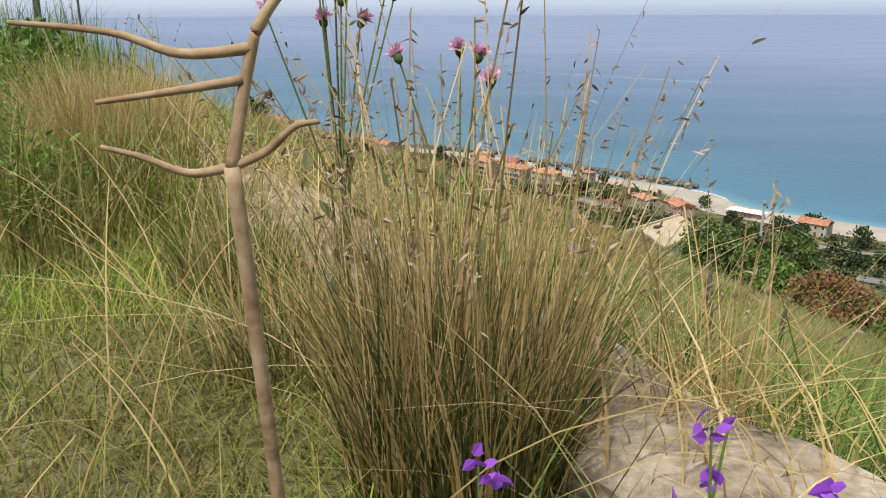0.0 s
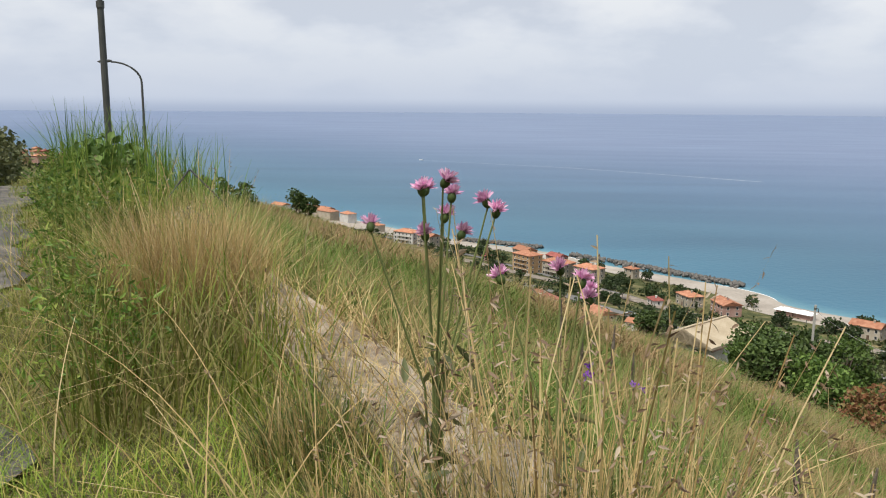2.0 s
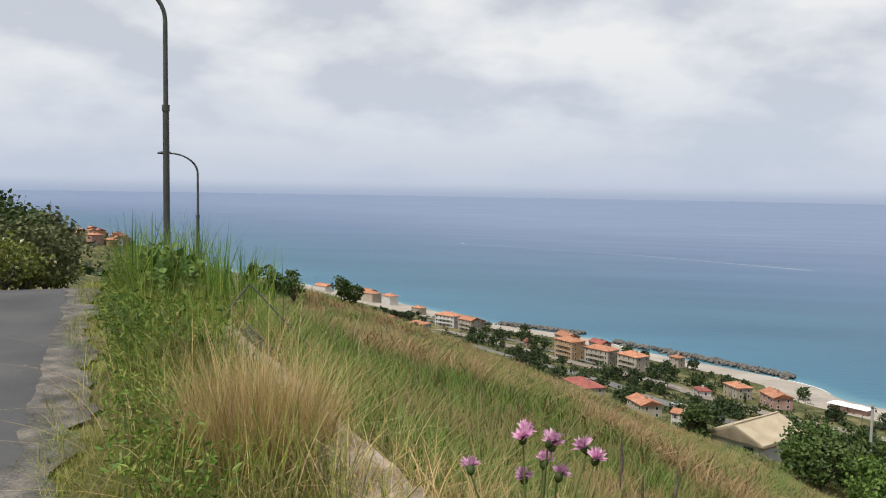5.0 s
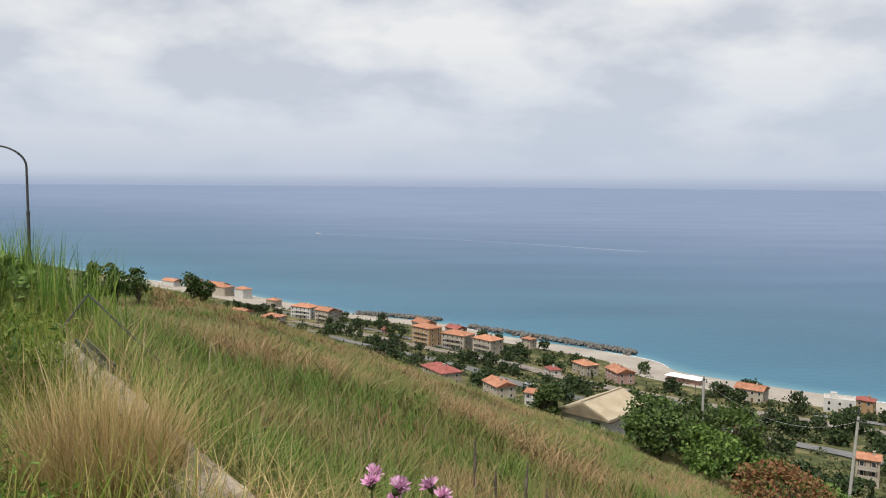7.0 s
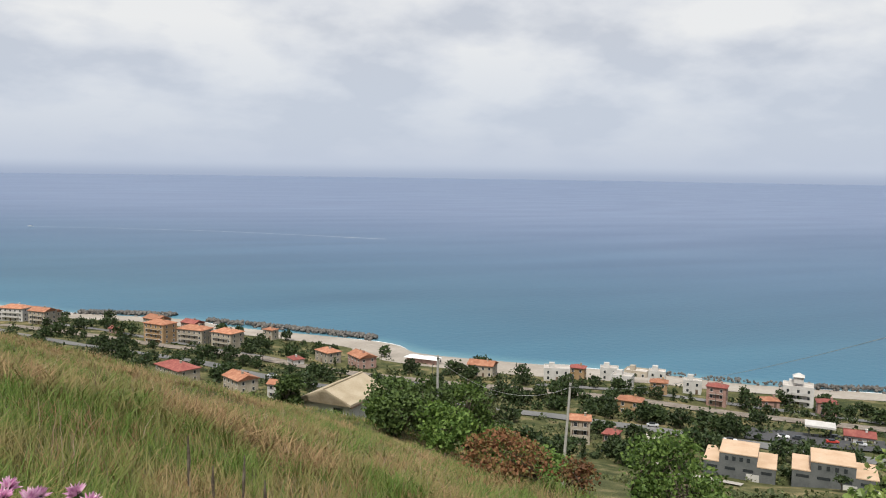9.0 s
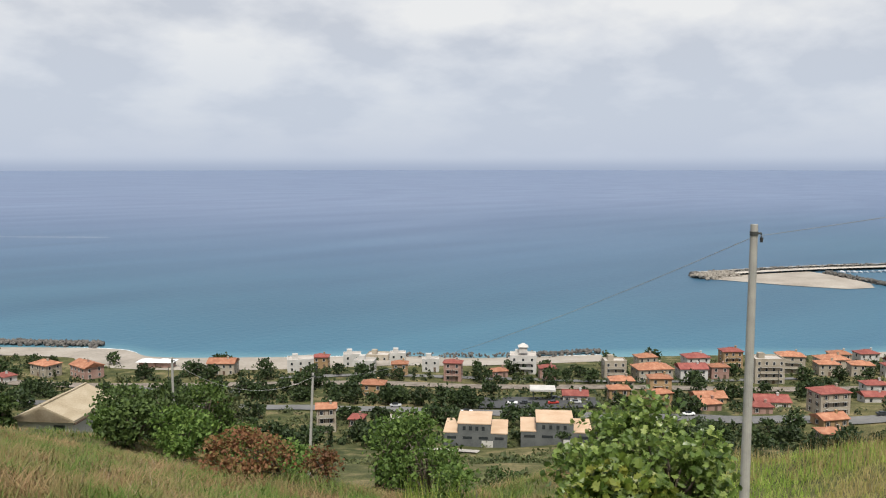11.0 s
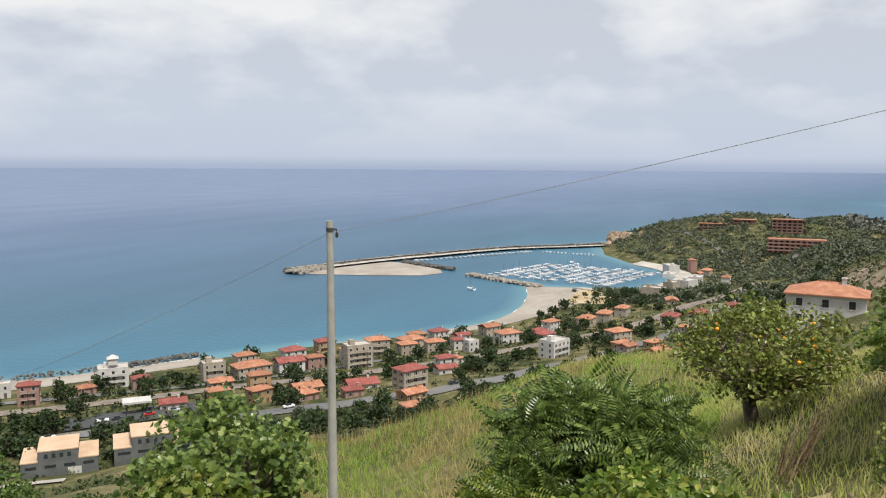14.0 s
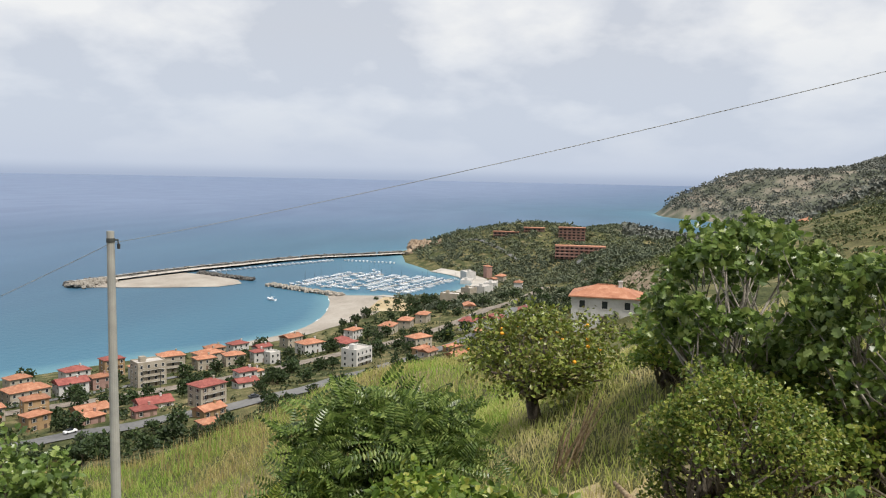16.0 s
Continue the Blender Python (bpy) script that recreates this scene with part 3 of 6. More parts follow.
p = meadow_points(52000, 2.0, 14, -32, 60)
grass_one = blades("meadow_grass", p, rng.uniform(.18, .5, len(p)), rng.uniform(.006, .013, len(p)), rng.uniform(.2, .9, len(p)), GRASS, 3)
tagged(grass_one, "green meadow grass with dry straw patches on the slope", "grass", kind="stuff")
p = meadow_points(120000, 11, 48, -34, 56)
q = meadow_points(46000, 44, 82, -24, 36)
p = np.concatenate([p, q])
grass_two = blades("hillside_grass", p, rng.uniform(.22, .62, len(p)) * (.75 + .25 * waves(p[:, 0], p[:, 1], 1.9)).clip(.4, 1.3), rng.uniform(.016, .034, len(p)) * np.where(np.hypot(p[:, 0], p[:, 1]) > 44, 1.9, 1), rng.uniform(.3, 1.3, len(p)), GRASS, 2)
tagged(grass_two, "tall green and straw-coloured grass further down the slope", "grass", kind="stuff")
p = meadow_points(12000, 6, 60, -28, 34)
p = p[waves(p[:, 0], p[:, 1], 3.1) + rng.normal(0, .5, len(p)) > .1]
straw_one = blades("dry_grass", p, rng.uniform(.35, .6, len(p)), rng.uniform(.008, .017, len(p)), rng.uniform(.2, .7, len(p)), SEED_HEAD, 2)
tagged(straw_one, "pale dry seed-topped grass standing on the slope", "grass", kind="stuff")

# denser tufts in the meadow, green ones and withered ones
def tufts(name, label, n, per, d0, d1, az0, az1, tall, wide, material):
    c = meadow_points(n, d0, d1, az0, az1)
    far = np.hypot(c[:, 0], c[:, 1]) / 20
    p = np.repeat(c, per, 0) + rng.normal(0, .11, (len(c) * per, 2)) * np.repeat(.6 + .5 * far, per)[:, None]
    h = np.repeat(rng.uniform(.6, 1.15, len(c)), per) * rng.uniform(.5, 1, len(p)) * tall
    return tagged(blades(name, p, h, rng.uniform(.6, 1.2, len(p)) * wide * np.repeat(.5 + .7 * far, per), rng.uniform(.3, 1.2, len(p)), material, 2), label, "grass", kind="stuff")


WITHERED = leafy("withered_grass", [(.20, .105, .05), (.30, .18, .09), (.40, .27, .14)], glow=.25)
tufts("grass_tufts", "denser green grass tufts on the slope", 1000, 44, 3, 44, -30, 52, .55, .014, GRASS)
tufts("withered_tufts", "withered red-brown grass tufts on the slope", 680, 40, 5, 44, -26, 44, .5, .014, WITHERED)
# verge between road and wall
n = 30000
a, w = rng.uniform(-1.5, 15, n) ** 1.0, rng.uniform(-.45, 1.1, n)
edge = -.42 + .16 * np.sin(a * 2.1) + .1 * np.sin(a * 5.3)
keep = (w > edge) & (np.hypot(a, w) > .25)
p = np.outer(a, AHEAD)[keep] + np.outer(w, RIGHT)[keep]
verge = blades("verge_grass", p, rng.uniform(.05, .26, len(p)) * (.6 + .5 * rng.random(len(p))), rng.uniform(.003, .007, len(p)), rng.uniform(.2, 1.2, len(p)), VERGE_GRASS, 3)
n = 34000
a, w = rng.uniform(-.6, 5, n), rng.uniform(-.4, 1.05, n)
p = np.outer(a, AHEAD) + np.outer(w, RIGHT)
p = p[np.hypot(p[:, 0], p[:, 1]) > .2]
turf = blades("verge_turf", p, rng.uniform(.04, .19, len(p)), rng.uniform(.0022, .0045, len(p)), rng.uniform(.3, 1.3, len(p)), VERGE_GRASS, 2)
tagged(turf, "dense low yellow-green turf on the verge", "grass", kind="stuff")
n = 420
a, w = rng.uniform(.7, 6.5, n), rng.uniform(-.25, 1.5, n)
p = np.outer(a, AHEAD) + np.outer(w, RIGHT)
arcs = blades("bent_straw", p, rng.uniform(.35, .75, n), np.full(n, .0042), rng.uniform(.5, 1.5, n), STRAW, 7, taper=.6)
tagged(arcs, "long pale straws arching over the verge", "grass", kind="stuff")
n = 2400
a, w = rng.uniform(.2, 9, n), rng.uniform(.66, 1.6, n)
w = np.where((w > .76) & (w < 1.16), w + .42, w)
p = np.outer(a, AHEAD) + np.outer(w, RIGHT)
fringe = blades("wall_fringe", p, rng.uniform(.35, .72, n), rng.uniform(.004, .008, n), rng.uniform(.2, .9, n), GRASS, 3)
tagged(fringe, "grass growing up on both sides of the wall", "grass", kind="stuff")
n = 1300
a, w = rng.uniform(.3, 3.6, n), rng.uniform(.8, 1.75, n)
p = np.outer(a, AHEAD) + np.outer(w, RIGHT)
over = blades("wall_overgrowth", p, rng.uniform(.18, .42, n), rng.uniform(.003, .006, n), rng.uniform(.4, 1.4, n), STRAW, 4, z=np.where((w > .82) & (w < 1.17), 99.42, height(p[:, 0], p[:, 1]) - .03))
tagged(over, "dry straw lying over the broken end of the wall", "grass", kind="stuff")
n = 36000
d, t = rng.uniform(15, 40, n), np.radians(rng.uniform(55, 90, n))
p = np.stack([d * np.sin(t), d * np.cos(t)], 1)
p = p[along(p[:, 0], p[:, 1])[1] > 14]
n = 900
d, t = rng.uniform(15, 22, n), np.radians(rng.uniform(38, 51, n))
q = np.stack([d * np.sin(t), d * np.cos(t)], 1)
reeds_low = blades("slope_reeds", q, rng.uniform(.9, 1.6, n), rng.uniform(.014, .026, n), rng.uniform(.1, .5, n), FRESH_LEAF, 4)
tagged(reeds_low, "stand of tall green reeds on the lower slope", "grass", kind="stuff")
terrace = blades("terrace_grass", p, rng.uniform(.2, .5, len(p)), rng.uniform(.018, .032, len(p)), rng.uniform(.2, .9, len(p)), TERRACE_GRASS, 2)
tagged(terrace, "bright green meadow grass on the terrace", "grass", kind="stuff")
n = 52000
d, t = rng.uniform(4, 26, n), np.radians(rng.uniform(76, 118, n))
p = np.stack([d * np.sin(t), d * np.cos(t)], 1)
side = blades("orchard_grass", p, rng.uniform(.08, .26, n), rng.uniform(.009, .02, n), rng.uniform(.2, 1.0, n), ORCHARD_GRASS, 2)
tagged(side, "yellow-green grass between the fruit trees", "grass", kind="stuff")
p = meadow_points(3600, 29, 41, 56, 80)
p = p[waves(p[:, 0], p[:, 1], 2.7) > .0]
brown = blades("terrace_straw", p, rng.uniform(.5, .95, len(p)), rng.uniform(.014, .026, len(p)), rng.uniform(.05, .35, len(p)), STRAW, 2)
tagged(brown, "tall straw-coloured grass on the terrace", "grass", kind="stuff")
tagged(verge, "short yellow-green grass on the road verge", "grass", kind="stuff")


def grass_clump(x, y, spread, tall, count, green, label, seed, heads=40):
    global rng
    rng = np.random.default_rng(seed)
    z = ground(x, y) - .03
    root = empty("grass_clump", pose(x, y, z), label, "grass clump", "grass clumps on the verge")
    r = spread * .42 * np.sqrt(rng.random(count))
    t = rng.uniform(0, 2 * np.pi, count)
    xy = np.stack([r * np.cos(t), r * np.sin(t)], 1)
    lean = np.clip(r / (spread * .42) * spread / tall * .42 * rng.uniform(.1, 1.4, count) + np.abs(rng.normal(0, .12, count)), 0, 1.6)
    h = tall * rng.uniform(.3, 1.0, count)
    k = int(count * green)
    way = t + rng.normal(0, .9, count)
    leafy_part = blades("leaf_tuft", xy[:k], h[:k] * .85, rng.uniform(.003, .006, k), lean[:k] * 1.2, CLUMP_GREEN, 4, np.zeros(k), root, way[:k])
    dry_part = blades("dry_tuft", xy[k:], h[k:], rng.uniform(.003, .0055, count - k), lean[k:], STRAW, 4, np.zeros(count - k), root, way[k:])
    tagged(leafy_part, kind="stuff"), tagged(dry_part, kind="stuff")
    if heads:
        i = rng.integers(0, count, heads)
        hh = tall * rng.uniform(.95, 1.35, heads)
        ln = rng.uniform(.05, .42, heads)
        culm = blades("culm_tuft", xy[i], hh, np.full(heads, .0034), ln, STRAW, 5, np.zeros(heads), root, way[i], .3)
        tagged(culm, kind="stuff")
        tips = np.array([v.co[:] for v in culm.data.vertices]).reshape(heads, 12, 3)
        c = np.repeat(tips[:, 10], 12, 0) - (np.repeat(tips[:, 10] - tips[:, 6], 12, 0)) * rng.random((heads * 12, 1)) * .8
        tagged(leaves("seed_head", c, rng.uniform(.009, .020, len(c)), leaf_shape("long"), SEED_HEAD, root, .9), kind="stuff")
    return root


grass_clump(.10, 1.28, .46, .72, 2300, .66, "big clump of half-dry grass with tall seed stalks by the wall", 3, 90)
grass_clump(-1.58, 3.95, .84, .72, 4200, .14, "straw-yellow grass clump beside the concrete wall", 4, 24)
grass_clump(-.55, 2.3, .45, .42, 900, .8, "low clump of grey-green grass blades on the verge", 5, 6)
grass_clump(-.25, 1.75, .5, .40, 800, .6, "low tangled clump of pale grass on the verge", 8, 10)
grass_clump(.75, 2.2, .4, .5, 700, .3, "thin clump of dry grass on the slope edge", 9, 30)
grass_clump(.55, 1.35, .25, .5, 220, .3, "sparse dry grass stalks beside the wall", 10, 14)


def bed(name, label, a0, a1, w0, w1, count, tall, leaf, shape, material, seed, stems=160, h0=.2):
    """A stand of leafy weeds: stems with leaves all the way up."""
    global rng
    rng = np.random.default_rng(seed)
    a, w = rng.uniform(a0, a1, stems), rng.uniform(w0, w1, stems)
    xy = np.outer(a, AHEAD) + np.outer(w, RIGHT)
    h = tall * rng.uniform(.5, 1.1, stems) * (.8 + .25 * np.sin(a * 1.9 + w * 3))
    z = height(xy[:, 0], xy[:, 1])
    mid = xy.mean(0)
    root = empty(name, pose(mid[0], mid[1], float(z.mean())), label, "weeds")
    lean = rng.normal(0, .12, (stems, 2))
    rel = np.column_stack([xy - mid, z - z.mean()])
    blades("stems", rel[:, :2], h, np.full(stems, .007), np.abs(lean[:, 0]) * 1.5, STEM, 3, rel[:, 2], root)
    i = rng.integers(0, stems, count)
    t = rng.uniform(.12, 1, count)
    c = rel[i] + np.column_stack([lean[i] * (t * h[i])[:, None] + rng.normal(0, .05, (count, 2)), t * h[i]])
    leaves("leaves", c, rng.uniform(.6, 1.3, count) * leaf, shape, material, root, .6)
    return root


bed("roadside_weeds", "dense bright green leafy weeds along the road edge", 6.2, 12.5, -.1, .65, 8600, .56, .055, leaf_shape("long"), VERGE_LEAF, 21, 260)
bed("roadside_weeds", "low green weeds with narrow leaves on the verge", 2.9, 6.6, -.06, .3, 3000, .42, .042, leaf_shape("long"), VERGE_LEAF, 22, 230)
n = 1500
a, w = rng.uniform(9, 18.5, n), rng.uniform(.1, 1.9, n)
p = np.outer(a, AHEAD) + np.outer(w, RIGHT)
reeds = blades("tall_reed_grass", p, rng.uniform(.55, 1.25, n), rng.uniform(.010, .02, n), rng.uniform(.05, .5, n), VERGE_LEAF, 4)
tagged(reeds, "tall green reed grass round the foot of the lamp", "grass", kind="stuff")
n = 5200
a, w = rng.uniform(2.6, 12, n), rng.uniform(0, .9, n)
p = np.outer(a, AHEAD) + np.outer(w, RIGHT)
p = p[np.hypot(p[:, 0] + 1.58, p[:, 1] - 3.95) > .5]
tall_verge = blades("tall_verge_grass", p, rng.uniform(.25, .65, len(p)), rng.uniform(.005, .009, len(p)), rng.uniform(.1, .8, len(p)), VERGE_GRASS, 3)
tagged(tall_verge, "tall green grass on the verge beside the wall", "grass", kind="stuff")
bed("roadside_weeds", "dark green leafy weeds beside the wall", 8.8, 13, .3, .9, 1500, .7, .10, leaf_shape("oval"), MID_LEAF, 24, 140)


# thistles beside the wall
def thistle(x, y, tall, stalks, seed, label):
    global rng
    rng = np.random.default_rng(seed)
    root = empty("thistle", pose(x, y, ground(x, y) - .02), label, "thistle", "thistles")
    for s in range(stalks):
        tip = Vector((rng.normal(0, .075), rng.normal(0, .075), tall * rng.uniform(.84, 1.04)))
        stem = tube(bmesh.new(), [(0, 0, 0), tip.lerp(Vector((0, 0, tip.z)), .7) * .55, tip], [.004, .003, .002], 5)
        part("stem", stem, STEM, root)
        bud = bmesh.new()
        bmesh.ops.create_uvsphere(bud, u_segments=8, v_segments=6, radius=.010, matrix=Matrix.Translation((0, 0, .008)) @ Matrix.Diagonal((1, 1, 1.35, 1)))
        head = part("flower_head", bud, DARK_LEAF, root, at=pose(*tip, rng.normal(0, 22), rng.normal(0, 22), 0), smooth=True)
        turn = []
        for k in range(70):
            d = Vector((rng.normal(), rng.normal(), abs(rng.normal()) + .5)).normalized()
            side = d.orthogonal().normalized()
            turn.append(np.array((d, side, d.cross(side))).T)
        leaves("petals", np.tile((0, 0, .014), (70, 1)), rng.uniform(.018, .03, 70), leaf_shape("long"), PINK, head, turns=np.array(turn))
    lp = np.column_stack([rng.normal(0, .04, 40), rng.normal(0, .04, 40), rng.uniform(0, tall * .6, 40)])
    leaves("leaves", lp, .07, leaf_shape("long"), OLIVE_LEAF, root, .3)
    return root


thistle(-.17, 1.83, .91, 10, 31, "thistle with several pink flower heads on pale stems")
thistle(.1, 1.75, .72, 5, 32, "smaller thistle with pink flower heads")


def small_flower(x, y, tall, material, count, label, seed, size=.015):
    global rng
    rng = np.random.default_rng(seed)
    root = empty("wild_flower", pose(x, y, ground(x, y) - .02), label, "flower", "small wild flowers")
    for s in range(count):
        tip = Vector((rng.normal(0, .03), rng.normal(0, .03), tall * rng.uniform(.8, 1.1)))
        part("stem", tube(bmesh.new(), [(0, 0, 0), tip * .5 + Vector((.01, 0, 0)), tip], [.002, .0016, .0012], 4), STEM, root)
        pts = np.array(tip)[None] + rng.normal(0, .005, (8, 3))
        leaves("flower_head", pts, rng.uniform(.7, 1.2, 8) * size, leaf_shape("oval"), material, root, .3)
    return root


small_flower(0.31, 0.63, 0.49, VIOLET, 3, "violet vetch flowers on thin green stems", 41)
small_flower(0.10, 0.66, 0.43, VIOLET, 3, "violet vetch flowers low in the grass", 42)
small_flower(0.40, 0.56, 0.49, VIOLET, 2, "violet vetch flowers beside the wall", 43)
small_flower(.75, 1.5, .33, YELLOW, 2, "small yellow flowers in the grass", 44, .012)
small_flower(.5, 4.4, .45, VIOLET, 3, "pale violet flowers on the slope", 45, .03)
small_flower(.9, 5.2, .45, VIOLET, 3, "pale violet flowers on the slope", 46, .03)

# dry branching stalk close to the verge
def bent(pts, n=6):
    """A rounded line through points."""
    p = np.array([pts[0], *pts, pts[-1]], float)
    out = []
    for a, b, c, d in zip(p, p[1:], p[2:], p[3:]):
        for t in np.arange(n) / n:
            out.append(.5 * (2 * b + (c - a) * t + (2 * a - 5 * b + 4 * c - d) * t * t + (3 * b - a - 3 * c + d) * t ** 3))
    return [tuple(v) for v in out] + [tuple(p[-1])]


def tapered(n, a, b):
    return [a + (b - a) * k / (n - 1) for k in range(n)]


stalk = empty("dry_stalk", pose(0, .35, 100.05), "dry brown stalk with curled forked twigs", "dried plant")
foot = ground(0, .35) - 100.08
for name, pts, r0, r1 in (("stem", [(.03, .01, foot), (.022, .006, foot * .55), (.006, 0, -.10), (0, 0, 0)], .0026, .0036), ("stem_top", [(0, 0, 0), (.006, .004, .03), (.012, .004, .052)], .003, .0022),
                          ("twig", [(0, 0, 0), (-.018, .002, -.003), (-.036, 0, .004), (-.052, 0, .008)], .0022, .001), ("twig", [(0, 0, 0), (.014, .002, .006), (.026, 0, .016), (.036, 0, .018)], .0022, .001),
                          ("twig", [(.010, .004, .046), (-.018, .004, .044), (-.045, .006, .052), (-.085, .006, .056)], .0025, .001), ("twig", [(.006, .003, .034), (-.02, 0, .03), (-.05, -.004, .026)], .0022, .001),
                          ("twig", [(.012, .004, .052), (.020, .006, .064), (.034, .008, .078), (.05, .01, .088)], .0026, .0015)):
    line = bent(pts)
    part(name, tube(bmesh.new(), line, tapered(len(line), r0, r1), 8), DRY_STEM, stalk, smooth=True)
# dark dead stalks standing in the slope grass
for k, (x, y, h) in enumerate(((.42, 5.6, .75), (.75, 5.5, .7), (.95, 5.6, .6), (.62, 5.9, .55), (1.0, 2.6, .6), (1.35, 3.0, .55), (1.6, 2.4, .5), (1.9, 3.1, .55))):
    root = empty("dead_stalk", pose(x, y, ground(x, y) - .02, 0, 6 * math.sin(k * 2.1), 40 * k), "dark dead plant stalk standing in the grass", "dried plant", "dead stalks on the slope")
    part("stem", tube(bmesh.new(), [(0, 0, 0), (.01, 0, h * .5), (0, .01, h)], [.006, .005, .003], 6), DRY_STEM, root)
    part("seed_spike", tube(bmesh.new(), [(0, .005, h * .55), (.004, .01, h * .8), (0, .01, h * 1.02)], [.007, .013, .004], 6), BARK, root)


# ---- shrubs and trees near the viewpoint ----
def around(az, d, sink=.1):
    """A place by bearing and distance from the verge where the walk passes."""
    x, y = d * math.sin(radians(az)), d * math.cos(radians(az))
    if az > 34:
        x, y = x + .4, y - .36
    return x, y, ground(x, y) - sink


PALE_BARK = surface("pale_smooth_bark", [(.16, .14, .115), (.25, .225, .19), (.34, .31, .27)], 5, 40, .85, .4, .008)
SHRUB_LEAF = leafy("small_shrub_leaves", [(.060, .110, .018), (.125, .200, .030), (.210, .290, .050), (.400, .430, .090), (.250, .240, .070)], glow=.38, rough=.38, spec=.4)
FIG, OVAL, LONG, FROND = leaf_shape("fig"), leaf_shape("oval"), leaf_shape("long"), leaf_shape("frond")
woody("fig_bush", around(53.2, 11.6), "broad-leaved green fig bush on the slope", "bush", (1.35, 1.4, 2.95), 76, 76, .088, FIG, FIG_LEAF, stems=4, up=.9, low=.12, puff=.24, seed=51)
woody("fig_bush", around(51.4, 9.0), "low fig bush with bright green lobed leaves", "bush", (1.1, .9, 1.75), 46, 74, .095, FIG, FRESH_LEAF, stems=4, up=1.1, low=.1, puff=.26, seed=52)
woody("tree_of_heaven", around(80, 9.6), "young tree with long feathery green leaves", "tree", (1.55, 1.4, 2.55), 40, 44, .40, FROND, FIG_LEAF, stems=3, up=1.4, low=.1, puff=.25, seed=53)
woody("tree_of_heaven", around(74.0, 8.5), "small sapling with feathery green leaves", "tree", (.75, .75, 1.7), 16, 36, .32, FROND, FRESH_LEAF, stems=3, up=1.4, low=.1, seed=54)
woody("leafy_shrub", around(83.5, 6.9), "yellow-green leafy shrub below the road", "bush", (1.15, 1.0, 1.5), 44, 90, .085, OVAL, FRESH_LEAF, stems=6, up=.9, low=.08, puff=.27, seed=55)
woody("leafy_shrub", around(90.5, 6.0), "low fresh green shrub on the slope", "bush", (.85, .85, 1.2), 34, 80, .08, OVAL, FRESH_LEAF, stems=5, up=.9, low=.08, puff=.27, seed=56)
orange = woody("orange_tree", around(91.0, 14.6, .5), "rounded orange tree with fruit and a dark trunk", "tree", (1.75, 1.65, 2.75), 80, 90, .075, OVAL, CITRUS_LEAF, trunk=.34, up=.7, low=.36, puff=.29, seed=57)
for k in range(22):
    t, u = rng.uniform(0, 6.28), rng.uniform(.45, 1)
    bm = bmesh.new()
    bmesh.ops.create_icosphere(bm, subdivisions=2, radius=.033)
    part("fruit", bm, ORANGE, orange, at=pose(1.6 * u * math.cos(t), 1.5 * u * math.sin(t), 1.62 + .85 * math.sqrt(max(0, 1 - u * u)) * rng.uniform(.6, 1.1) - .25 * rng.random()), smooth=True)
woody("fig_tree", around(104.8, 10.8), "large fig tree with broad dark green leaves", "tree", (1.75, 1.5, 2.7), 100, 56, .088, FIG, FIG_LEAF, stems=5, trunk=.13, bark=PALE_BARK, up=.7, low=.08, puff=.14, seed=58)
woody("fig_tree", around(113.5, 9.6), "fig tree with drooping broad leaves", "tree", (1.3, 1.2, 2.55), 74, 56, .088, FIG, FIG_LEAF, stems=4, trunk=.12, bark=PALE_BARK, up=.7, low=.08, puff=.15, seed=59)
woody("leafy_shrub", around(105.0, 7.2), "dense green shrub with reddish shoots", "bush", (.98, .95, 1.95), 90, 190, .037, OVAL, SHRUB_LEAF, stems=6, up=1.0, low=.05, puff=.2, seed=60)
woody("leafy_shrub", around(109, 9.3), "low bright green undergrowth below the fig tree", "bush", (1.5, 1.2, 1.15), 60, 70, .07, OVAL, FRESH_LEAF, stems=7, up=1.0, low=.05, puff=.2, seed=69)
woody("leafy_shrub", around(100.5, 12.5), "bright green shrub between the fruit trees", "bush", (.9, .9, 1.3), 40, 70, .07, OVAL, FRESH_LEAF, stems=6, up=1.0, low=.05, puff=.22, seed=168)
woody("leafy_shrub", around(114, 5.6), "green shrub beside the dry ground", "bush", (.7, .7, 1.0), 16, 60, .075, OVAL, MID_LEAF, stems=4, up=.8, low=.05, seed=61)
# further down the slope
woody("rust_shrub", around(26.6, 25), "rust-brown withered shrub at the slope's foot", "bush", (1.6, 1.5, 1.7), 30, 70, .12, OVAL, RUST_LEAF, stems=6, up=.5, low=.1, seed=62)
woody("rust_shrub", around(32.0, 27), "small rusty shrub at the slope's foot", "bush", (.9, .9, 1.5), 14, 60, .12, OVAL, RUST_LEAF, stems=4, up=.5, low=.1, seed=63)
woody("green_shrub", around(28.5, 33), "round green shrub at the slope's foot", "bush", (1.9, 1.9, 2.3), 30, 70, .15, OVAL, MID_LEAF, stems=5, low=.1, seed=64)
woody("round_tree", around(37.8, 33), "dense green tree on the lower slope", "tree", (2.3, 2.2, 4.9), 46, 80, .17, OVAL, MID_LEAF, stems=2, low=.15, puff=.3, seed=65)
woody("slender_tree", around(44.8, 62), "slender tree with a loose dark crown", "tree", (2.0, 2.0, 6.6), 30, 60, .24, OVAL, DARK_LEAF, low=.3, puff=.28, seed=66)
woody("olive_tree", around(48.8, 52), "grey-green olive tree beside the storehouse", "tree", (2.4, 2.2, 3.3), 34, 70, .18, OVAL, OLIVE_LEAF, low=.2, seed=67)
woody("green_shrub", around(40.5, 24), "green shrub in the lower grass", "bush", (1.1, 1.1, 1.5), 18, 60, .12, OVAL, MID_LEAF, stems=4, low=.05, seed=68)
